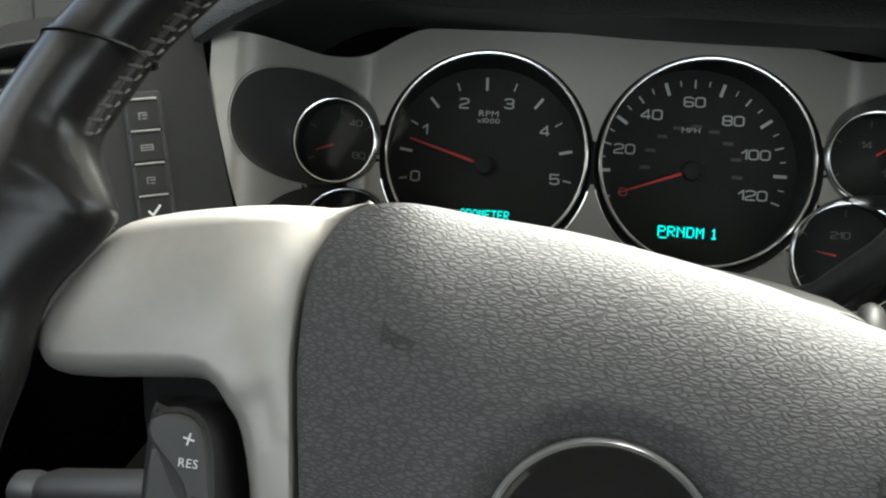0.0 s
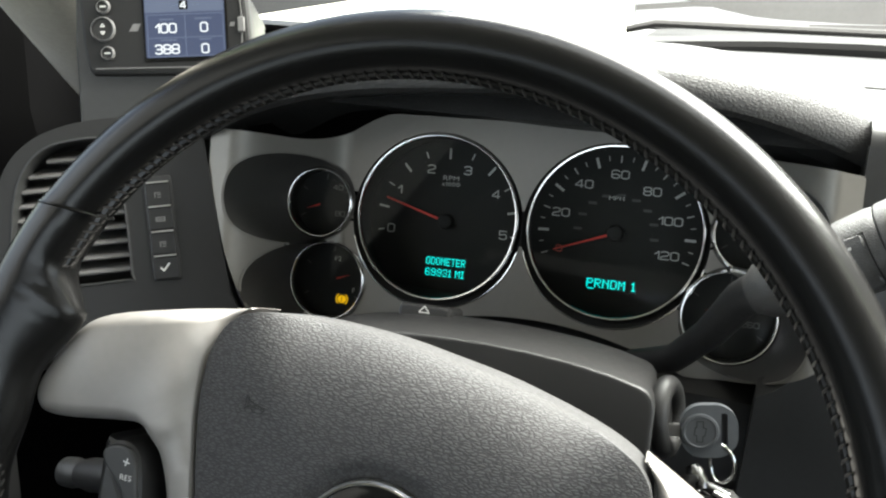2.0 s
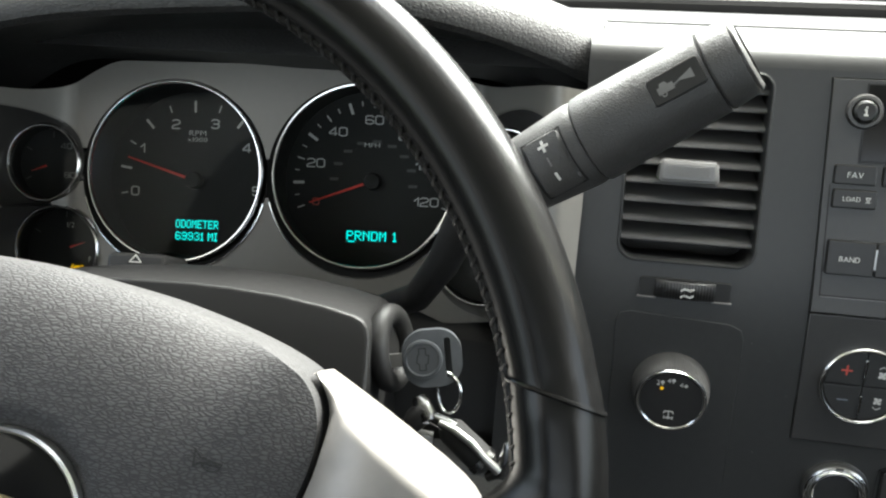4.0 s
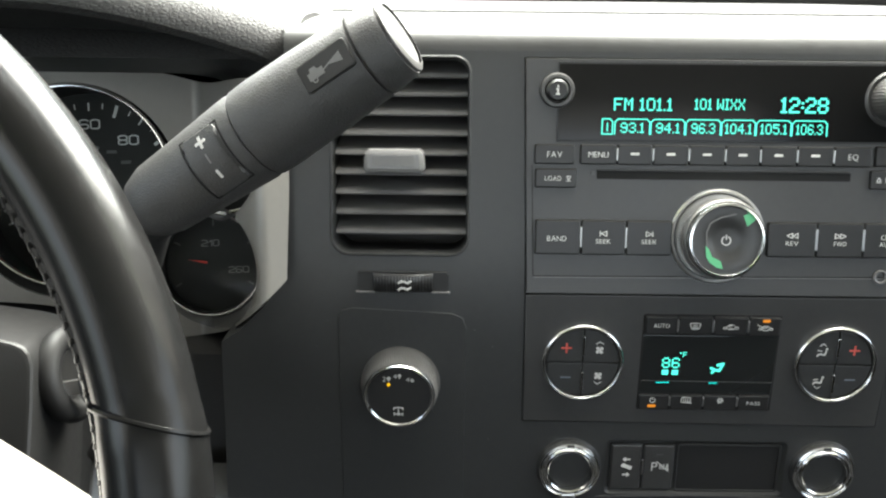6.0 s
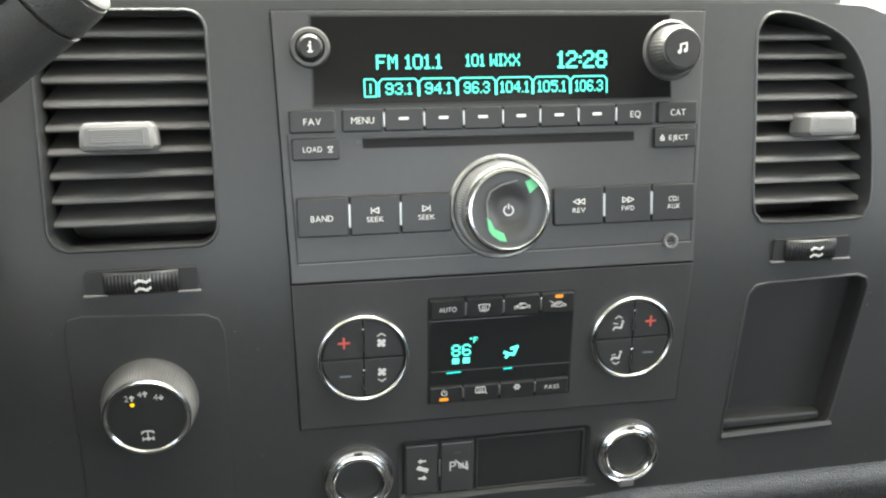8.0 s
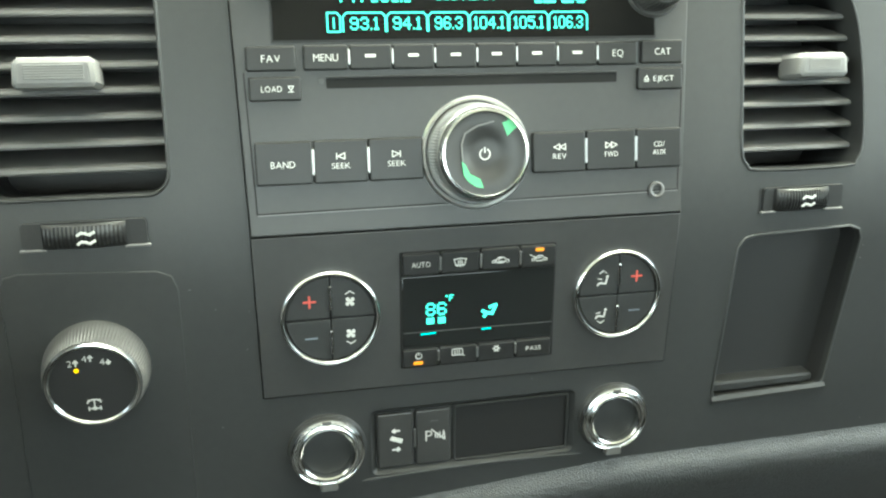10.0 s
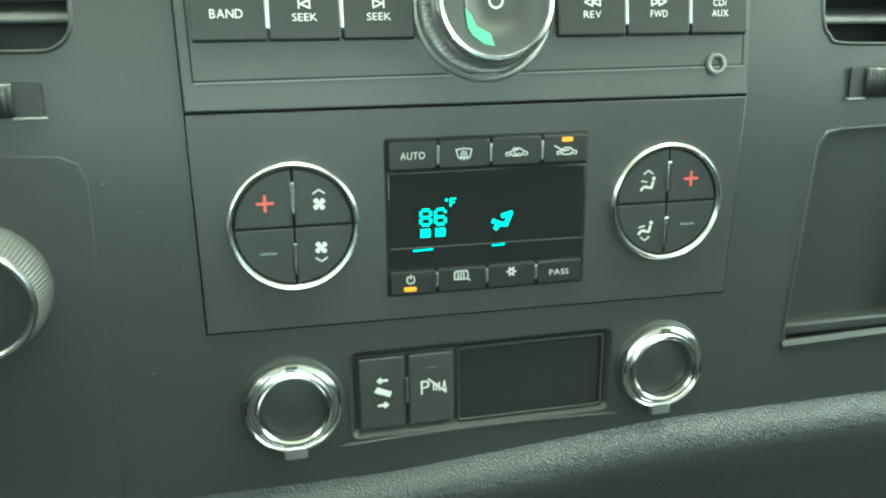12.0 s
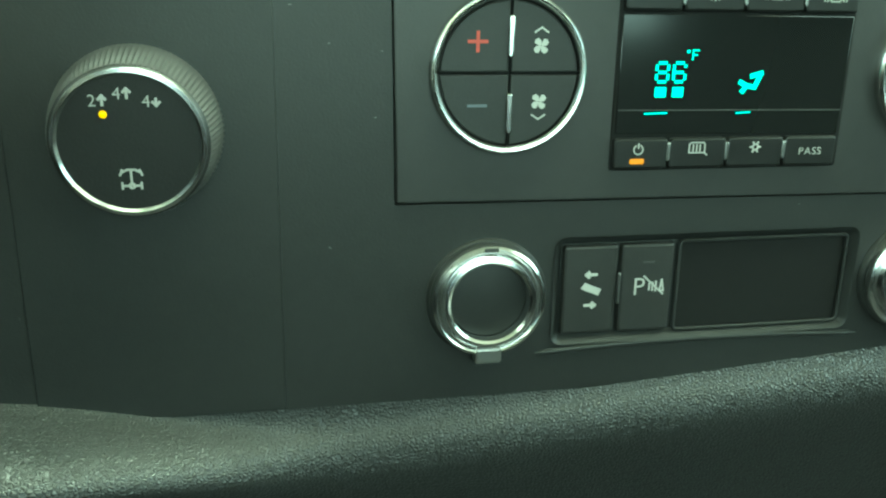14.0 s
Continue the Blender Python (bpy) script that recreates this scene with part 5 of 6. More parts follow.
for k in range(7):
    ang = 200.5 - 36.5 * k
    r = 41.5 if k < 4 else 38.5
    square_text(speed, str(20 * k), r * math.cos(radians(ang)), r * math.sin(radians(ang)), 0.1, 5.4 if k else 4.4, M["mark"] if k else M["redprint"], 5.2 if k else 4.2)
for k in range(25):
    ang = 200.5 - 9.125 * k
    if k % 4 == 0:
        tick(speed, ang, 50, 54.5, 0.9)
    elif k % 4 == 2:
        tick(speed, ang, 48, 54.5, 1.9)
    else:
        tick(speed, ang, 51.5, 54.5, 0.6)
text(speed, "MPH", -1.6, 24.6, 0.1, 3.0, M["mark"], 10.5)
for k in range(1, 10):
    ang = 200.5 - 22.8 * k
    part("figure", block(27 * math.cos(radians(ang)) - 3, 27 * math.cos(radians(ang)) + 3, 27 * math.sin(radians(ang)) - 1, 27 * math.sin(radians(ang)) + 1, 0.02, 0.1, 0.3, 0), M["dim"], speed)
needle(speed, 200.2, 45)
pixel_text(speed, "PRNDM", -3.2, -36.6, 0.15, 6.4, M["cyan"], 27)
pixel_text(speed, "1", 16.2, -36.6, 0.15, 6.4, M["cyan"], 2.6)
part("underline", strokes([[(-15.5, -40.6), (-11.5, -40.6)]], 0.8, 0.12), M["cyan"], speed)
for (u, v, w), r, figs, kind in (((-150.3, 16, -10), 23.5, (("40", 9, 12), ("80", 12, -7)), "oil"), ((-139.6, -39.5, -10), 27, (("1/2", 3, 16), ("F", 17, -6)), "fuel"), ((146, 22.5, -10), 23.5, (("14", -2, 8), ("19", 10, -7)), "volt"), ((136.2, -31.5, -10), 28.4, (("210", -2, 12), ("260", 14, -4)), "temperature")):
    g = part("small_gauge", lathe(bmesh.new(), [(r, -1), (r, 0), (0.2, 0)], n=48), M["dial"], cluster, "small dark gauge", GAUGE @ at(u, v, w))
    for s, x, y in figs:
        if s in ("1/2", "F"):
            text(g, s, x, y, 0.1, 3.4, M["mark"], name="figure")
        else:
            square_text(g, s, x, y, 0.1, 3.4, M["grip"], 3.2)
    for a in range(-30, 211, 60):
        tick(g, a, r - 6, r - 2.5, 0.8, "dim")
    q = radians({"oil": 200, "fuel": 20, "volt": 35, "temperature": 170}[kind])
    part("needle", prism(bmesh.new(), [(4 * math.cos(q) - 0.6 * math.sin(q), 4 * math.sin(q) + 0.6 * math.cos(q)), (4 * math.cos(q) + 0.6 * math.sin(q), 4 * math.sin(q) - 0.6 * math.cos(q)), (15 * math.cos(q), 15 * math.sin(q))], 1, 2, 0), M["red"], g)
    if kind == "fuel":
        lampy = part("warning_lamp", prism(bmesh.new(), ring_pts(0, 0, 3.3, 20, 2.8), 0.1, 0.3, 0), M["yellow"], g, "lit yellow warning lamp", at(8.5, -13.5))
        part("lamp_bracket", strokes([arc(0, 0, 4.4, 130, 230, 6), arc(0, 0, 4.4, -50, 50, 6)], 0.7), M["yellow"], lampy)
        symbol(lampy, [[(0, -1.0), (0, 1.6)], [(0, -1.9), (0, -1.7)]], 0, 0, 0.32, M["dial"], 0.7)

# clear coated lenses over the dials
clear = glass.copy()
clear.name = "coated_lens"
clear.node_tree.nodes["Fresnel"].inputs["IOR"].default_value = 1.16
for c in [TACH, SPEED] + SMALL:
    lens = part("lens", lathe(bmesh.new(), [(c[2] - 2.6, -1.2), (c[2] - 2.7, -0.4), (c[2] * 0.6, -0.1), (0.2, 0.0)], c[0], c[1], n=72), clear, cluster, "clear glossy dial lens", GAUGE)
    lens.visible_shadow = False

# ---- steering wheel ----
WHEEL = face_pose(-0.016, 0.171, 0.957, 34.2, 4.4, -11.7)
wheel = thing("steering_wheel", WHEEL, "black leather steering wheel with silver spokes, turned slightly", "steering wheel")
bm = bmesh.new()
rings = []
NR = 720
for k in range(NR):
    a = 2 * math.pi * k / NR
    deg = math.degrees(a) % 360
    fat = 1.0 + 0.05 * (smooth((deg - 340) / 10) if deg > 180 else smooth((24 - deg) / 4)) + 0.05 * smooth((deg - 156) / 4) * smooth((200 - deg) / 10)
    ring = []
    side = deg if 90 < deg < 270 else (180 - deg) % 360
    web = 15 * smooth((side - 164) / 7) * (1 - 0.6 * smooth((side - 171) / 12)) * (1 - smooth((side - 187) / 12))
    crumple = smooth(1 - abs(side - 169) / 7)
    for i in range(36):
        b = 2 * math.pi * i / 36
        inner = max(0.0, -math.cos(b))
        fold = crumple * inner * (1.1 * noise.noise(Vector((side * 0.55, b * 4.5, 2.0))) + 0.6 * noise.noise(Vector((side * 1.3, b * 9.0, 7.0))))
        q = 173.5 - web * inner ** 2 + 12.6 * fat * math.cos(b)
        ring.append((q * math.cos(a), q * math.sin(a), 13.6 * fat * math.sin(b) - 0.28 * web * inner ** 3 + fold))
    rings.append(ring)
loft(bm, rings + [rings[0]])
bmesh.ops.remove_doubles(bm, verts=bm.verts, dist=0.01)
rimp = part("rim", bm, M["leather"], wheel, "black leather rim, shiny with wear")
for deg, slant in ((22.2, -2.2), (157.8, 2.2), (222, 0), (318, 0)):
    path = []
    for i in range(24):
        b = 2 * math.pi * i / 24
        a, q = radians(deg + slant * math.cos(b)), 173.5 + 13.3 * math.cos(b)
        path.append((q * math.cos(a), q * math.sin(a), 14.3 * math.sin(b)))
    part("rim_seam", tube(bmesh.new(), path, 0.7, n=6, closed=True), M["leather"], rimp)
bm = bmesh.new()
for k in range(230):
    deg = k * 1.565
    if 222 < deg < 318:
        continue
    a, q = radians(deg), 173.5 - 12.7
    lace = [(q + 0.5, a - 0.013, -2.6), (q - 0.7, a - 0.004, 0.2), (q - 0.8, a + 0.004, 2.4), (q + 0.4, a + 0.012, 5.0)]
    tube(bm, [(r * math.cos(b), r * math.sin(b), w) for r, b, w in lace], [0.35, 0.65, 0.65, 0.35], n=6)
tagged(part("stitching", bm, M["seam"], rimp, "laced grey stitching"), kind="stuff")
bm = bmesh.new()
tube(bm, [((173.5 - 12.2) * math.cos(radians(2 * k)), (173.5 - 12.2) * math.sin(radians(2 * k)), 1.5) for k in range(180)], 1.9, n=8, closed=True)
part("inner_seam", bm, M["leather"], rimp)
half = [(0, 58.5), (22, 58.3), (41, 56.8), (60, 54.3), (74, 51.2), (84, 47.2), (90.5, 40), (93.4, 30), (93.4, 19), (90.4, 3), (85.6, -12), (80, -28), (73, -48), (64, -70), (52, -88), (34, -99), (16, -103), (0, -104)]
cover = half[::-1] + [(-x, y) for x, y in half[1:-1]]


COVER = spline(cover, 4)


def sink(x, y):
    tip = -8 * smooth((y - 24) / 14) * smooth((106 - abs(x)) / 14)
    return tip - 11 * smooth((118 - abs(x)) / 26) + 5 * smooth((abs(x) - 100) / 50)


for s in (-1, 1):
    out_ = [(-85, 49.6), (-90, 47.9), (-98, 45), (-116, 38), (-140, 27.5), (-150, 18), (-158, -1), (-160, -12), (-156, -19.5), (-148, -21.5), (-124, -14.5), (-112, -12), (-105.5, -17.5), (-100.5, -24), (-92, -44), (-84, -72), (-76, -98), (-58, -97), (-54, -88.5), (-65.4, -70.6), (-74.4, -48.5), (-81.4, -28.4), (-87, -12.3), (-91.8, 2.8), (-94.8, 19), (-94.8, 30.3), (-91.8, 41), (-86.2, 48)]
    pts = [(x * -s, y) for x, y in out_]
    if sum(a[0] * b[1] - b[0] * a[1] for a, b in zip(pts, pts[1:] + pts[:1])) < 0:
        pts = pts[::-1]
    fine = spline(pts, 3)
    gap = [min(math.hypot(x - a, y - b) for a, b in COVER) for x, y in fine]
    bm = bmesh.new()
    rings = [[(x, y, -56) for x, y in fine], [(x, y, -26 + sink(x, y)) for x, y in fine]]
    for f in (0.2, 0.4, 0.6, 0.8, 1.0):
        a = f * math.pi / 2
        moved = inset(fine, 7 * (1 - math.cos(a)))
        ring = []
        for (x, y), (p, q), g in zip(fine, moved, gap):
            k = 0.12 + 0.88 * smooth((g - 3) / 9)
            ring.append((x + (p - x) * k, y + (q - y) * k, -26 + sink(x, y) + 15 * math.sin(a)))
        rings.append(ring)
    rows = loft(bm, rings)
    edges = [bm.edges.get((rows[-1][k], rows[-1][(k + 1) % len(fine)])) for k in range(len(fine))]
    bmesh.ops.triangle_fill(bm, use_beauty=True, edges=edges, normal=(0, 0, 1))
    part("spoke", bm, M["spoke"], wheel, "satin silver spoke cover", angle=60, whole=True)
# cruise keys under the left spoke
pod_ = part("cruise_switch", prism(bmesh.new(), spline([(-124, -24), (-119, -20.5), (-112, -19), (-105, -23), (-99, -36), (-92, -60), (-87, -84), (-106, -88), (-115, -62)], 3), -46, -17, 3), M["key"], wheel, "dark cruise control switch")
part("upper_key", prism(bmesh.new(), spline([(-122, -26), (-118, -22.5), (-112, -21.3), (-106.4, -24.5), (-100.6, -37), (-97.5, -46), (-103, -46.5), (-108.5, -38.5), (-120, -31)], 3), -20, -15.6, 1.2), M["panel"], pod_)
part("lower_key", prism(bmesh.new(), spline([(-119.6, -33), (-109.5, -40), (-104, -48), (-104, -74), (-110, -74)], 3), -20, -16.6, 1.2), M["panel"], pod_)
part("groove", block(-104, -96, -42, -40.6, -16, -15.0, 0.6, 0.2), M["void"], pod_)
symbol(pod_, [[(-1.5, 0), (1.5, 0)], [(0, -1.5), (0, 1.5)]], -109.5, -27, -15.5, M["mark"], 0.45)
text(pod_, "RES", -107.6, -33, -15.5, 2.3, M["mark"], 5.4, turn=11)
# air bag cover
fine = COVER
EC = (1.0, -22.5)


def pad_height(x, y, s):
    flush = smooth((abs(x) - 50) / 30) * smooth((y + 95) / 25)
    h = (-41 + 27.5 * math.sqrt(max(0.0, 1 - s ** 3))) * (1 - flush) + (-23 + 9.5 * (1 - s ** 3.6)) * flush
    d = math.hypot(x - EC[0], y - EC[1])
    return h - 5.5 * smooth((36.5 - d) / 5.5)


bm = bmesh.new()
rings = [[(x, y, -56) for x, y in fine], [(x, y, pad_height(x, y, 1) - 3.5) for x, y in fine], [(x, y, pad_height(x, y, 1) - 1.2) for x, y in inset(fine, 0.5)]]
steps = [0.998, 0.993, 0.985, 0.975, 0.96, 0.945, 0.93, 0.89, 0.85, 0.8, 0.75, 0.7, 0.65, 0.6, 0.56, 0.52, 0.48, 0.44, 0.40, 0.36, 0.32, 0.27, 0.2, 0.1, 0.02]
for s in steps:
    k_ = smooth((1 - s) * 1.3)
    ring = []
    for x, y in fine:
        px, py = EC[0] * (1 - s) + x * s, EC[1] * (1 - s) + y * s
        ring.append((px, py, pad_height(px, py, s)))
    rings.append(ring)
loft(bm, rings, cap1=True)
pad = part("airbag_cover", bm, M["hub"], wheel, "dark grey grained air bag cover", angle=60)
emblem = part("emblem_disc", lathe(bmesh.new(), [(28.6, -22), (28.6, -16.5), (26, -15.6), (14, -15.0), (0.2, -14.8)], n=64), M["gloss"], pad, "glossy black emblem disc", at(EC[0], EC[1]))
part("emblem_ring", lathe(bmesh.new(), [(30.2, -20), (30.0, -15.6), (29.2, -14.6), (28.3, -15.2), (28.2, -17)], n=72), M["satin"], emblem, "satin silver ring")
part("emblem_shape", prism(bmesh.new(), [(-24, -4.6), (-19.5, 5.2), (-8.5, 5.2), (-7.2, 9.6), (10.2, 9.6), (9.0, 5.2), (24, 5.2), (19.5, -4.6), (8.5, -4.6), (7.2, -9.0), (-10.2, -9.0), (-9.0, -4.6)], -16, -12.4, 1.2), M["gold"], emblem, "plain gold emblem shape")
def pad_share(x, y):
    """How far out a point of the cover lies, from 0 at the emblem to 1 at the edge."""
    ang = math.atan2(y - EC[1], x - EC[0])
    far = min(COVER, key=lambda p: abs(math.remainder(math.atan2(p[1] - EC[1], p[0] - EC[0]) - ang, 2 * math.pi)))
    return math.hypot(x - EC[0], y - EC[1]) / math.hypot(far[0] - EC[0], far[1] - EC[1])


HORN = [[(-6.2, 3.4), (-5.2, -3.0)], [(-6.2, 3.4), (-3.4, 1.0), (5.6, 0.2)], [(-5.2, -3.0), (-2.6, -0.9), (5.4, -1.0)], arc(1.6, -1.6, 3.4, 0, 360, 14, 1.7), [(5.6, 0.6), (5.4, -1.4)]]
for side in (-1, 1):
    bm = strokes([[(x * 0.8 + 63.5 * side, y * 0.8 + 15.2) for x, y in l] for l in HORN], 0.7)
    for vert in bm.verts:
        vert.co.z += pad_height(vert.co.x, vert.co.y, pad_share(vert.co.x, vert.co.y)) + 0.22
    part("horn_symbol", bm, M["rubber"], pad, "dark moulded horn sign")
part("hub_back", lathe(bmesh.new(), [(46, -44), (49, -60), (48, -100), (46, -125)], n=40), M["black"], wheel, "black hub behind the cover")

# ---- steering column, ignition, shift lever ----
COL = face_pose(-0.016, 0.171, 0.957, 34.2, 4.4)
column = thing("steering_column", COL, "dark grey plastic steering column shroud", "steering column")
bm = bmesh.new()
SECTION = [(93, 28), (93, 42), (92, 46.5), (89.5, 49.6), (86, 51.4), (72, 55), (52, 58.4), (30, 60.6), (8, 61.8), (-20, 61.8), (-45, 60.5), (-70, 57.5), (-86, 53.6), (-91, 50.5), (-94, 46), (-93, 41), (-62, 8), (-30, -60), (60, -72), (90, -50)]
rings = []
for w, g, up in ((-119.5, 0.975, 0), (-119.7, 0.988, 0), (-120.4, 0.997, 0), (-121.6, 1.0, 0.2), (-136, 1.0, 4), (-152, 0.995, 8), (-170, 0.985, 11.6), (-182, 0.98, 12), (-186, 0.96, 11), (-190, 0.9, 8), (-240, 0.85, 4), (-300, 0.85, 0)):
    rings.append([(u * g, v * g + up, w) for u, v in SECTION])
loft(bm, rings, cap0=True, cap1=True)
part("shroud", bm, M["black"], column, angle=28)
part("hazard_button", prism(bmesh.new(), rrect(-54, -23, 62, 76.5, 3), -192, -164, 2), M["black"], column, "black hazard button with a white triangle")
symbol(column, [[(-3, -1.6), (3, -1.6), (0, 2.0), (-3, -1.6)]], -38.5, 73.4, -163.8, M["white"], 0.6)
KEY = face_pose(0.0919, 0.3128, 0.909, 22, 12, 4)
TO_COL = COL.inverted() @ KEY
lock_path = [TO_COL @ Vector(((-18.5 + 5.2 * math.cos(q)) * MM, (4 + 15.5 * math.sin(q)) * MM, (-8 - 12 * math.cos(q)) * MM)) / MM for q in [2 * math.pi * k / 40 for k in range(40)]]
part("lock_ring", tube(bmesh.new(), lock_path, 5.0, n=14, closed=True), M["black"], column, "rounded oval collar round the ignition lock")
bm = bmesh.new()
bm.faces.new([bm.verts.new(p) for p in lock_path])
part("lock_face", bm, M["black"], column)
keyob = thing("ignition_key", KEY, "grey plastic-headed key in the ignition lock", "key")
part("key_head", plate(bmesh.new(), rrect(-13.4, 13.4, -13, 13, 10.5, 10), [rrect(5.6, 8.6, -9, 9, 1.2)], -2.2, 2.2), M["keyhead"], keyob)
bm = bmesh.new()
plate(bm, rrect(-13.4, 13.4, -13, 13, 10.5, 10), [rrect(5.6, 8.6, -9, 9, 1.2)], -2.0, -2.2)
part("key_head_back", bm, M["keyhead"], keyob)
part("key_boss", lathe(bmesh.new(), [(9, 2), (8.6, 3.2), (7.4, 3.4), (7.0, 2.7), (0.2, 2.7)], n=36), M["keyhead"], keyob, at=at(-4.2, 0))
part("emblem_outline", strokes([[(-1.5, 5), (1.5, 5), (1.5, 2), (2.8, 1.6), (2.2, -2), (1.2, -2.2), (1.2, -5), (-1.6, -5), (-1.6, -2), (-2.8, -1.6), (-2.2, 2), (-1.5, 2.2), (-1.5, 5)]], 0.4, 2.75), M["rubber"], keyob, at=at(-4.2, 0))
part("key_blade", block(-30, -13, -3, 3, -1, 1, 0.5, 0.2), M["satin"], keyob)
ringob = thing("key_ring", KEY, "steel key ring with charms hanging from the key", "key ring")
part("ring", tube(bmesh.new(), [(5.0 + (5.2 + 1.2 * math.cos(q)) * math.cos(q), -16.5 + 9.6 * math.sin(q), 3.2 * math.cos(q)) for q in [2 * math.pi * k / 32 for k in range(32)]], 0.85, n=8, closed=True), M["chrome"], ringob, "bright steel split ring")
part("swivel", lathe(bmesh.new(), [(0.3, 6.5), (3.4, 6.0), (4.6, 3), (4.6, -3), (3.4, -6), (0.3, -6.5)], n=18), M["gun"], ringob, "dark metal swivel ball", at=at(-5.6, -23, 2) @ pose(0, 0, 0, 60, 0, 20))
part("swivel_cap", tube(bmesh.new(), [(-12, -30, 1), (-9, -26.5, 2), (-5, -22.5, 2.5), (-3.5, -20.5, 2)], [4.4, 5.4, 4.6, 2.4], n=14), M["rubber"], ringob)
part("charm_neck", tube(bmesh.new(), [(-3, -26, 3), (2, -28.5, 4), (6.5, -32, 5)], [2.6, 3.2, 4.6], n=12), M["gun"], ringob)
part("cylinder_charm", tube(bmesh.new(), [(4, -30.5, 3), (6, -33, 4), (17, -45, 7), (20, -48, 8), (21, -49.5, 8.2)], [4.4, 6.4, 6.6, 6.2, 4.6], n=18), M["rubber"], ringob, "black cylinder charm")
part("charm_collar", tube(bmesh.new(), [(17.6, -45.6, 7.2), (19.6, -48, 7.8)], [7.2, 7.2], n=18), M["gun"], ringob)
part("clip", tube(bmesh.new(), [(1, -27.5, 8), (8, -31, 11), (14, -36, 13), (20, -44, 14), (25, -50, 13)], [1.2, 1.8, 1.9, 1.8, 2.2], n=10), M["satin"], ringob, "bright metal clip")
part("clip_end", tube(bmesh.new(), [(20, -54, 9), (25.5, -51, 11), (28.5, -45, 12), (30, -38, 13), (33, -36.5, 13)], [2.2, 3.4, 2.6, 1.7, 1.2], n=10), M["gun"], ringob)
bar = part("bar_tag", prism(bmesh.new(), [(-14.4, -31.5), (-2.4, -35.5), (-9.5, -66), (-23, -64)], -3.5, 3.5, 1.4), M["satin"], ringob, "flat bright metal bar tag")
part("bar_edge", strokes([[(-6.2, -36.2), (-13.5, -65)]], 0.8, 3.5, 0.35), M["gun"], bar)
lever = thing("shift_lever", Matrix.Identity(4), "thick black column shift lever with gear rocker and tow button", "shift lever")
A_, B_ = Vector((113, 343, 977)), Vector((204.5, 343, 1040.5))
ax = (B_ - A_).normalized()
part("stalk", tube(bmesh.new(), [(40, 410, 868), (66, 392, 890), (84, 376, 922), (98, 362, 955), tuple(A_ + ax * 4)], [8, 8, 8.5, 9.5, 13], n=18), M["black"], lever)


def along(d):
    return tuple(A_ + ax * d)


part("grip_base", tube(bmesh.new(), [along(-14), along(-8), along(0), along(20), along(46), along(49)], [9, 13.0, 15.4, 16.6, 18.2, 17.6], n=36), M["grippy"], lever)
part("grip", tube(bmesh.new(), [along(48.5), along(50), along(56), along(76), along(98), along(103)], [16.8, 18.4, 18.6, 18.0, 17.0, 16.8], n=36), M["grippy"], lever)
part("end_cap", tube(bmesh.new(), [along(103.4), along(104.4), along(113), along(115)], [16.0, 16.6, 15.8, 15.2], n=36), M["grippy"], lever)
part("end_button", tube(bmesh.new(), [along(114.8), along(116.0), along(116.6)], [14.6, 13.6, 12.0], n=36), M["grippy"], lever, "dark end disc")
part("end_ring", tube(bmesh.new(), [along(115.6), along(116.4), along(117.2), along(117.4)], [14.9, 14.8, 13.6, 12.4], n=36, cap=False), M["skirt"], lever, "grey rim round the end disc")
# frame on the lever's face: u along it, w towards the driver
ey = Vector((-0.2, -0.87, 0.45))
ey = (ey - ax * ey.dot(ax)).normalized()
vy = ey.cross(ax)
LEV = Matrix((ax, vy, ey)).transposed().to_4x4()
LEV.translation = A_ * MM


def wrap(u, deg, r):
    """A point of the lever's round face: u along it, deg round it."""
    return (u, r * math.sin(radians(deg)), r * math.cos(radians(deg)))


def wrapped(lines, r, width):
    """Printed strokes that follow the lever's round face (lines of u, degrees)."""
    fine = [[(a[0] + (b[0] - a[0]) * k / 8, a[1] + (b[1] - a[1]) * k / 8) for a, b in zip(l, l[1:]) for k in range(9)] for l in lines]
    bm = strokes([[(u, radians(d) * r) for u, d in l] for l in fine], width, 0, 0.2)
    for vert in bm.verts:
        vert.co = Vector(wrap(vert.co.x, math.degrees(vert.co.y / r), r + vert.co.z))
    return bm


bm = bmesh.new()
rim_ = rrect(0, 1, 0, 1, 0.14, 4)
rings = []
for grow, r in ((0.9, 16.4), (0.9, 17.6), (0.5, 17.5), (0.0, 18.6), (-0.7, 18.9)):
    rings.append([wrap(27.0 - grow + (a * (15.8 + 2 * grow)), -58 - 3.2 * grow + b * (82 + 6.4 * grow), r) for a, b in rim_])
rows = loft(bm, rings)
span = [[wrap(26.3 + 17.2 * i, -55.8 + 77.6 * k / 12, 18.9) for i in (0.08, 0.92)] for k in range(13)]
loft(bm, span, closed=False)
rk = part("gear_rocker", bm, M["grippy"], lever, "gear rocker marked plus and minus", LEV)
part("rocker_gap", wrapped([[(26.2, 25), (43.7, 25)], [(26.2, -59.5), (43.7, -59.5)], [(26.2, 25), (26.2, -17), (26.2, -59.5)], [(43.7, 25), (43.7, -17), (43.7, -59.5)]], 18.0, 0.7), M["void"], rk)
part("lettering", wrapped([[(35.2, 2.5), (35.2, 15.5)], [(33.2, 9), (37.2, 9)]], 18.9, 1.1), M["white"], rk)
part("lettering", wrapped([[(34.9, -36.5), (34.9, -27.5)]], 18.9, 1.1), M["white"], rk)
part("lettering", wrapped([[(34.9, -17), (34.9, -6)]], 18.9, 0.6), M["grip"], rk)
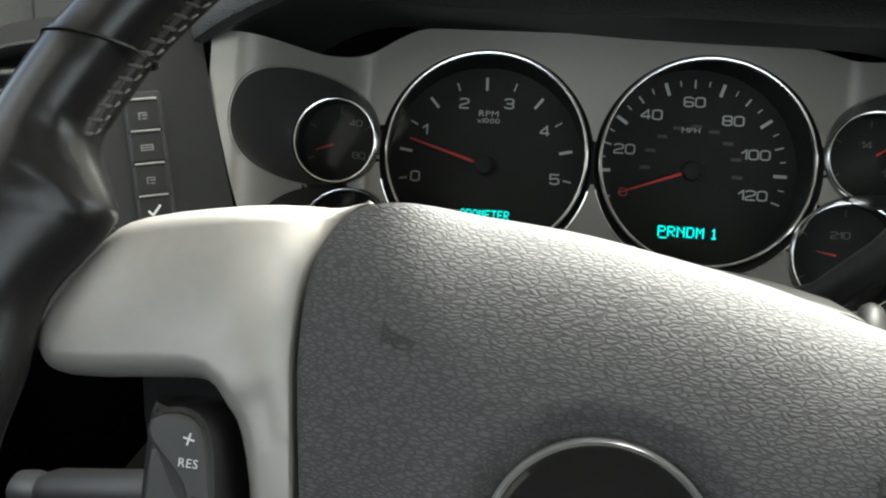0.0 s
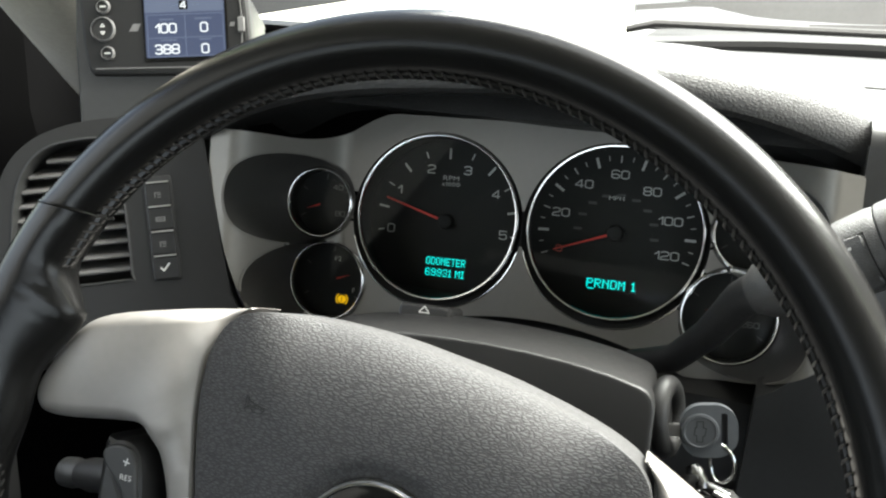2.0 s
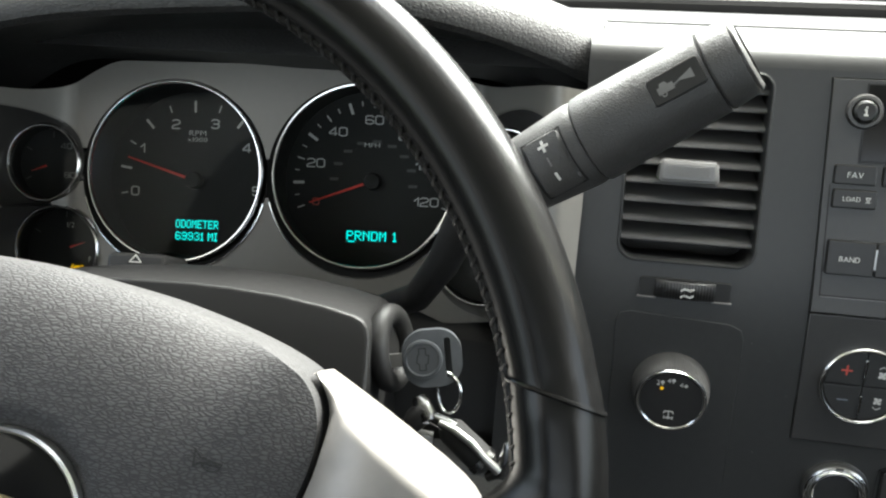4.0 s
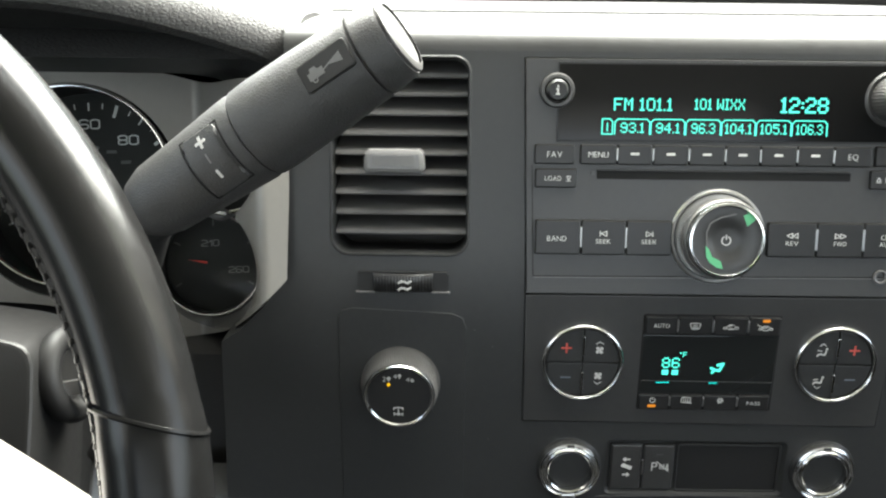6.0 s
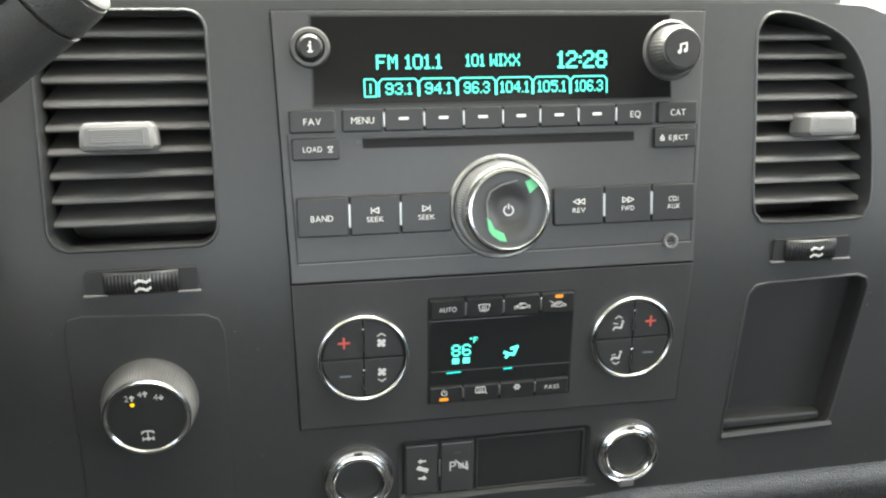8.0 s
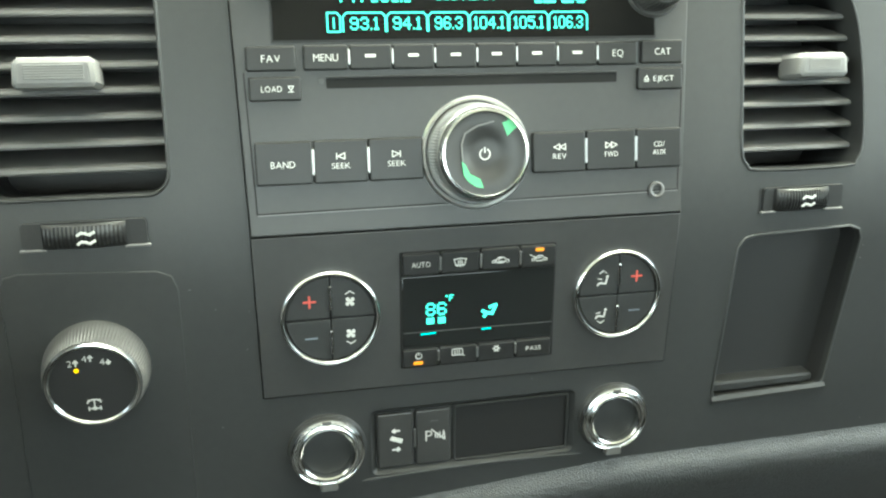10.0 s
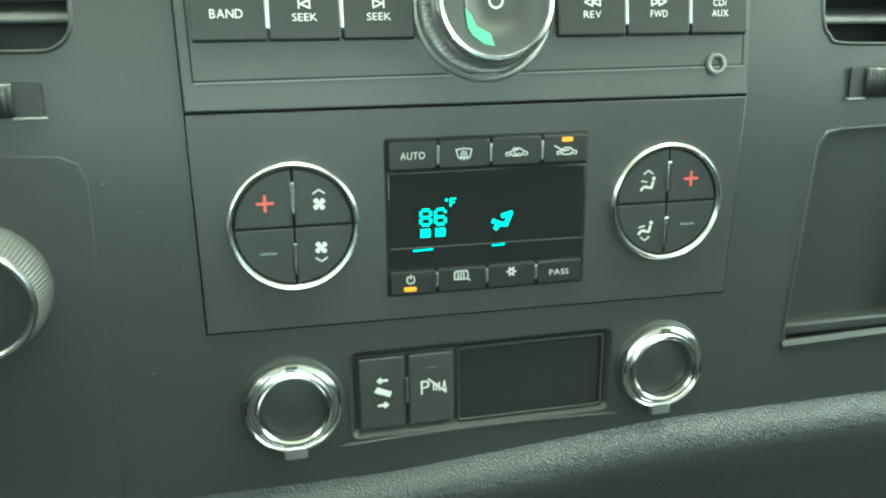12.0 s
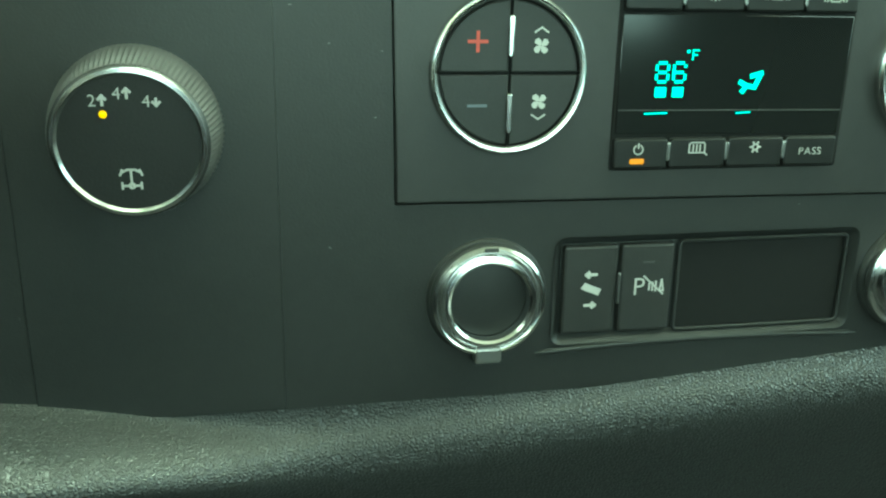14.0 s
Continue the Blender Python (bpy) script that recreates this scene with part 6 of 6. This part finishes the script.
tw = part("tow_button", prism(bmesh.new(), rrect(81, 102, -5.5, 5.5, 1.5), 10, 17.9, 0.6), M["key"], lever, "rectangular tow button", LEV)
part("symbol", prism(bmesh.new(), [(84, -2), (90.4, -2), (90.4, 0.8), (88.6, 0.8), (87.8, 2.2), (85.6, 2.2), (85.2, 0.8), (84, 0.8)], 17.92, 18.0, 0), M["grip"], tw)
part("symbol", prism(bmesh.new(), [(93.0, -0.3), (98.4, -1.9), (98.4, 1.9), (93.0, 0.3)], 17.92, 18.0, 0), M["grip"], tw)
part("symbol", strokes([arc(86, -2.3, 0.9, 0, 360, 8), [(90.4, -0.8), (93, 0)]], 0.5, 17.92), M["grip"], tw)

# ---- driver's switches and gauge monitor ----
strip = thing("switch_strip", LEFT, "vertical strip of four small black switches", "switch strip")
part("strip_body", block(25.5, 43, -46.5, 20, -2, 0.8, 2, 0.5), M["black"], strip)
for k, v in enumerate((8.4, -7.0, -22.9, -38.4)):
    b = part("switch", block(26.5, 42, v - 7.2, v + 7.2, 0, 2.2, 1, 0.7), M["key"], strip)
    part("chrome_divider", block(27.5, 41, v + 7.1, v + 8.1, 0, 3.0, 0.4, 0.3), M["satin"], strip)
    if k == 3:
        symbol(b, [[(-2.6, 0.2), (-0.9, -1.8), (2.8, 2.6)]], 33.6, v, 2.22, M["white"], 1.0)
    else:
        symbol(b, [[(-1.8, -1.6), (-1.8, 1.6)], [(-1.8, 1.4), (1.6, 1.4)], [(-0.4, 0.2), (1.8, 0.2)], [(-0.4, -1.4), (1.4, -1.4)]] if k != 1 else [[(-2.6, -1.2), (2.6, -1.2), (2.6, 1.2), (-2.6, 1.2), (-2.6, -1.2)], [(-2, 0), (2, 0)]], 34, v - 0.5, 2.22, M["grip"], 0.6)
POD = face_pose(-0.261, 0.403, 1.030, 25, 21)
podob = thing("gauge_monitor", POD, "black performance monitor with a small colour screen on a pillar pod", "monitor")
bm = bmesh.new()
rings = []
for w, g, dv in ((0, 0.96, 0), (-4, 1.0, 0), (-20, 1.0, -1), (-60, 0.96, -6), (-95, 0.8, -14)):
    rings.append([(x * g, (y - 26) * g + 26 + dv, w) for x, y in [(-62, -34), (50, -22), (51, 0), (49, 46), (45, 54), (-50, 58), (-60, 54), (-62, 20)]])
loft(bm, rings, cap0=True, cap1=True)
part("pod_housing", bm, M["panel"], podob, "grained pod housing", angle=50)
body = part("monitor_body", prism(bmesh.new(), [(-48, -1), (49, -3.5), (52.5, 6), (50.5, 48), (47, 54.5), (-50, 56.5), (-55, 50), (-54, 20), (-51, 2)], -2, 5, 2.4), M["dial"], podob)
part("body_ridge", strokes([[(-46, 3.0), (46, 1.5), (48, 27), (46.5, 50.5), (-50, 52.6)]], 0.8, 5.0, 0.5), M["slat"], body)
scr = part("screen_frame", prism(bmesh.new(), rrect(-15.4, 38.6, 5.8, 47.4, 1.5), 4, 5.5, 0.3), M["gloss"], body)
part("screen", prism(bmesh.new(), rrect(-13.4, 37, 8.4, 45.6, 0.6), 5, 5.7, 0), M["lcd"], scr, "lit blue screen")
part("screen_header", prism(bmesh.new(), rrect(-13, 36.6, 36.2, 45.4, 0.4), 5.6, 5.76, 0), M["lcdtop"], scr)
part("screen_grid", strokes([[(-12, 20.5), (36, 20.5)], [(12, 9), (12, 35.5)], [(-11.5, 34.8), (35.6, 34.8)], [(-12, 8.9), (36.4, 8.9)], [(-12, 9), (-12, 34.8)], [(36, 9), (36, 34.8)]], 0.6, 5.72), M["lcdtop"], scr)
for s, u, v in (("100", -0.2, 26.4), ("0", 23.9, 26.4), ("388", 0, 13.4), ("0", 24.1, 13.2)):
    square_text(scr, s, u, v, 5.8, 5.4, M["lcdtext"], 4.2, 0.16, "lettering")
part("gear_window", prism(bmesh.new(), rrect(8.6, 14.2, 37.6, 43.4, 0.8), 5.7, 5.8, 0), M["gloss"], scr)
square_text(scr, "4", 11.4, 40.5, 5.82, 4.0, M["lcdtext"], 3.2, 0.2, "lettering")
for a, b, v in ((-4, 4.5, 31.8), (18.5, 28.5, 31.8), (-3.5, 6, 19.0), (21, 28, 19.0), (2, 7.6, 40.6), (15, 21, 40.6)):
    part("caption_bar", strokes([[(a, v), (b, v)]], 1.0, 5.8), M["lcdtop"], scr)
for u, v, r in ((-39.1, 41.1, 4.2), (-40, 27.2, 7.6), (-37.8, 12.2, 4.2)):
    b = part("round_button", lathe(bmesh.new(), [(r, 4), (r, 6.2), (r - 0.6, 7.2), (r - 1.3, 7.0), (r - 1.5, 6.2), (0.2, 6.4)], n=32), M["key"], body, "round push button", at(u, v))
    part("button_ring", lathe(bmesh.new(), [(r + 0.3, 4.6), (r + 0.1, 6.4), (r - 0.5, 7.3), (r - 0.9, 7.0)], n=32), M["slat"], b)
    if r > 5:
        symbol(b, [[(-1.2, 1.6), (1.2, 1.6), (0, 3.2), (-1.2, 1.6)], [(-1.2, -1.6), (1.2, -1.6), (0, -3.2), (-1.2, -1.6)]], 0, 0, 6.5, M["white"], 0.7)
    else:
        symbol(b, [[(-1.6, 0), (1.6, 0)]], 0, 0, 6.5, M["white"], 1.0)
part("maker_mark", prism(bmesh.new(), [(-24, 25.4), (-18.5, 25.4), (-16, 30), (-21, 30)], 4.9, 5.1, 0), M["grip"], body)
part("maker_mark", prism(bmesh.new(), [(39.8, 26.4), (42.8, 26.4), (43.4, 29), (40.4, 29)], 4.9, 5.1, 0), M["grip"], body)
part("card_port", block(45.2, 49.4, 22.5, 32, 4, 6.4, 1, 0.6), M["grip"], body, "pale card port")

stalk = thing("turn_signal_stalk", Matrix.Identity(4), "dark plastic turn signal stalk behind the wheel", "stalk")
part("stalk_arm", tube(bmesh.new(), [(-100, 300, 850), (-150, 275, 842), (-210, 260, 828), (-262, 259, 817), (-272, 259, 815)], [7.5, 8, 9.5, 10.5, 8], n=18), M["black"], stalk)
part("stalk_tip", tube(bmesh.new(), [(-270, 259, 815.4), (-276, 259, 814.2), (-284, 259.3, 812.6), (-287, 259.4, 812)], [8.2, 9.6, 9.2, 6.5], n=18), M["panel"], stalk, "twist end of the stalk")
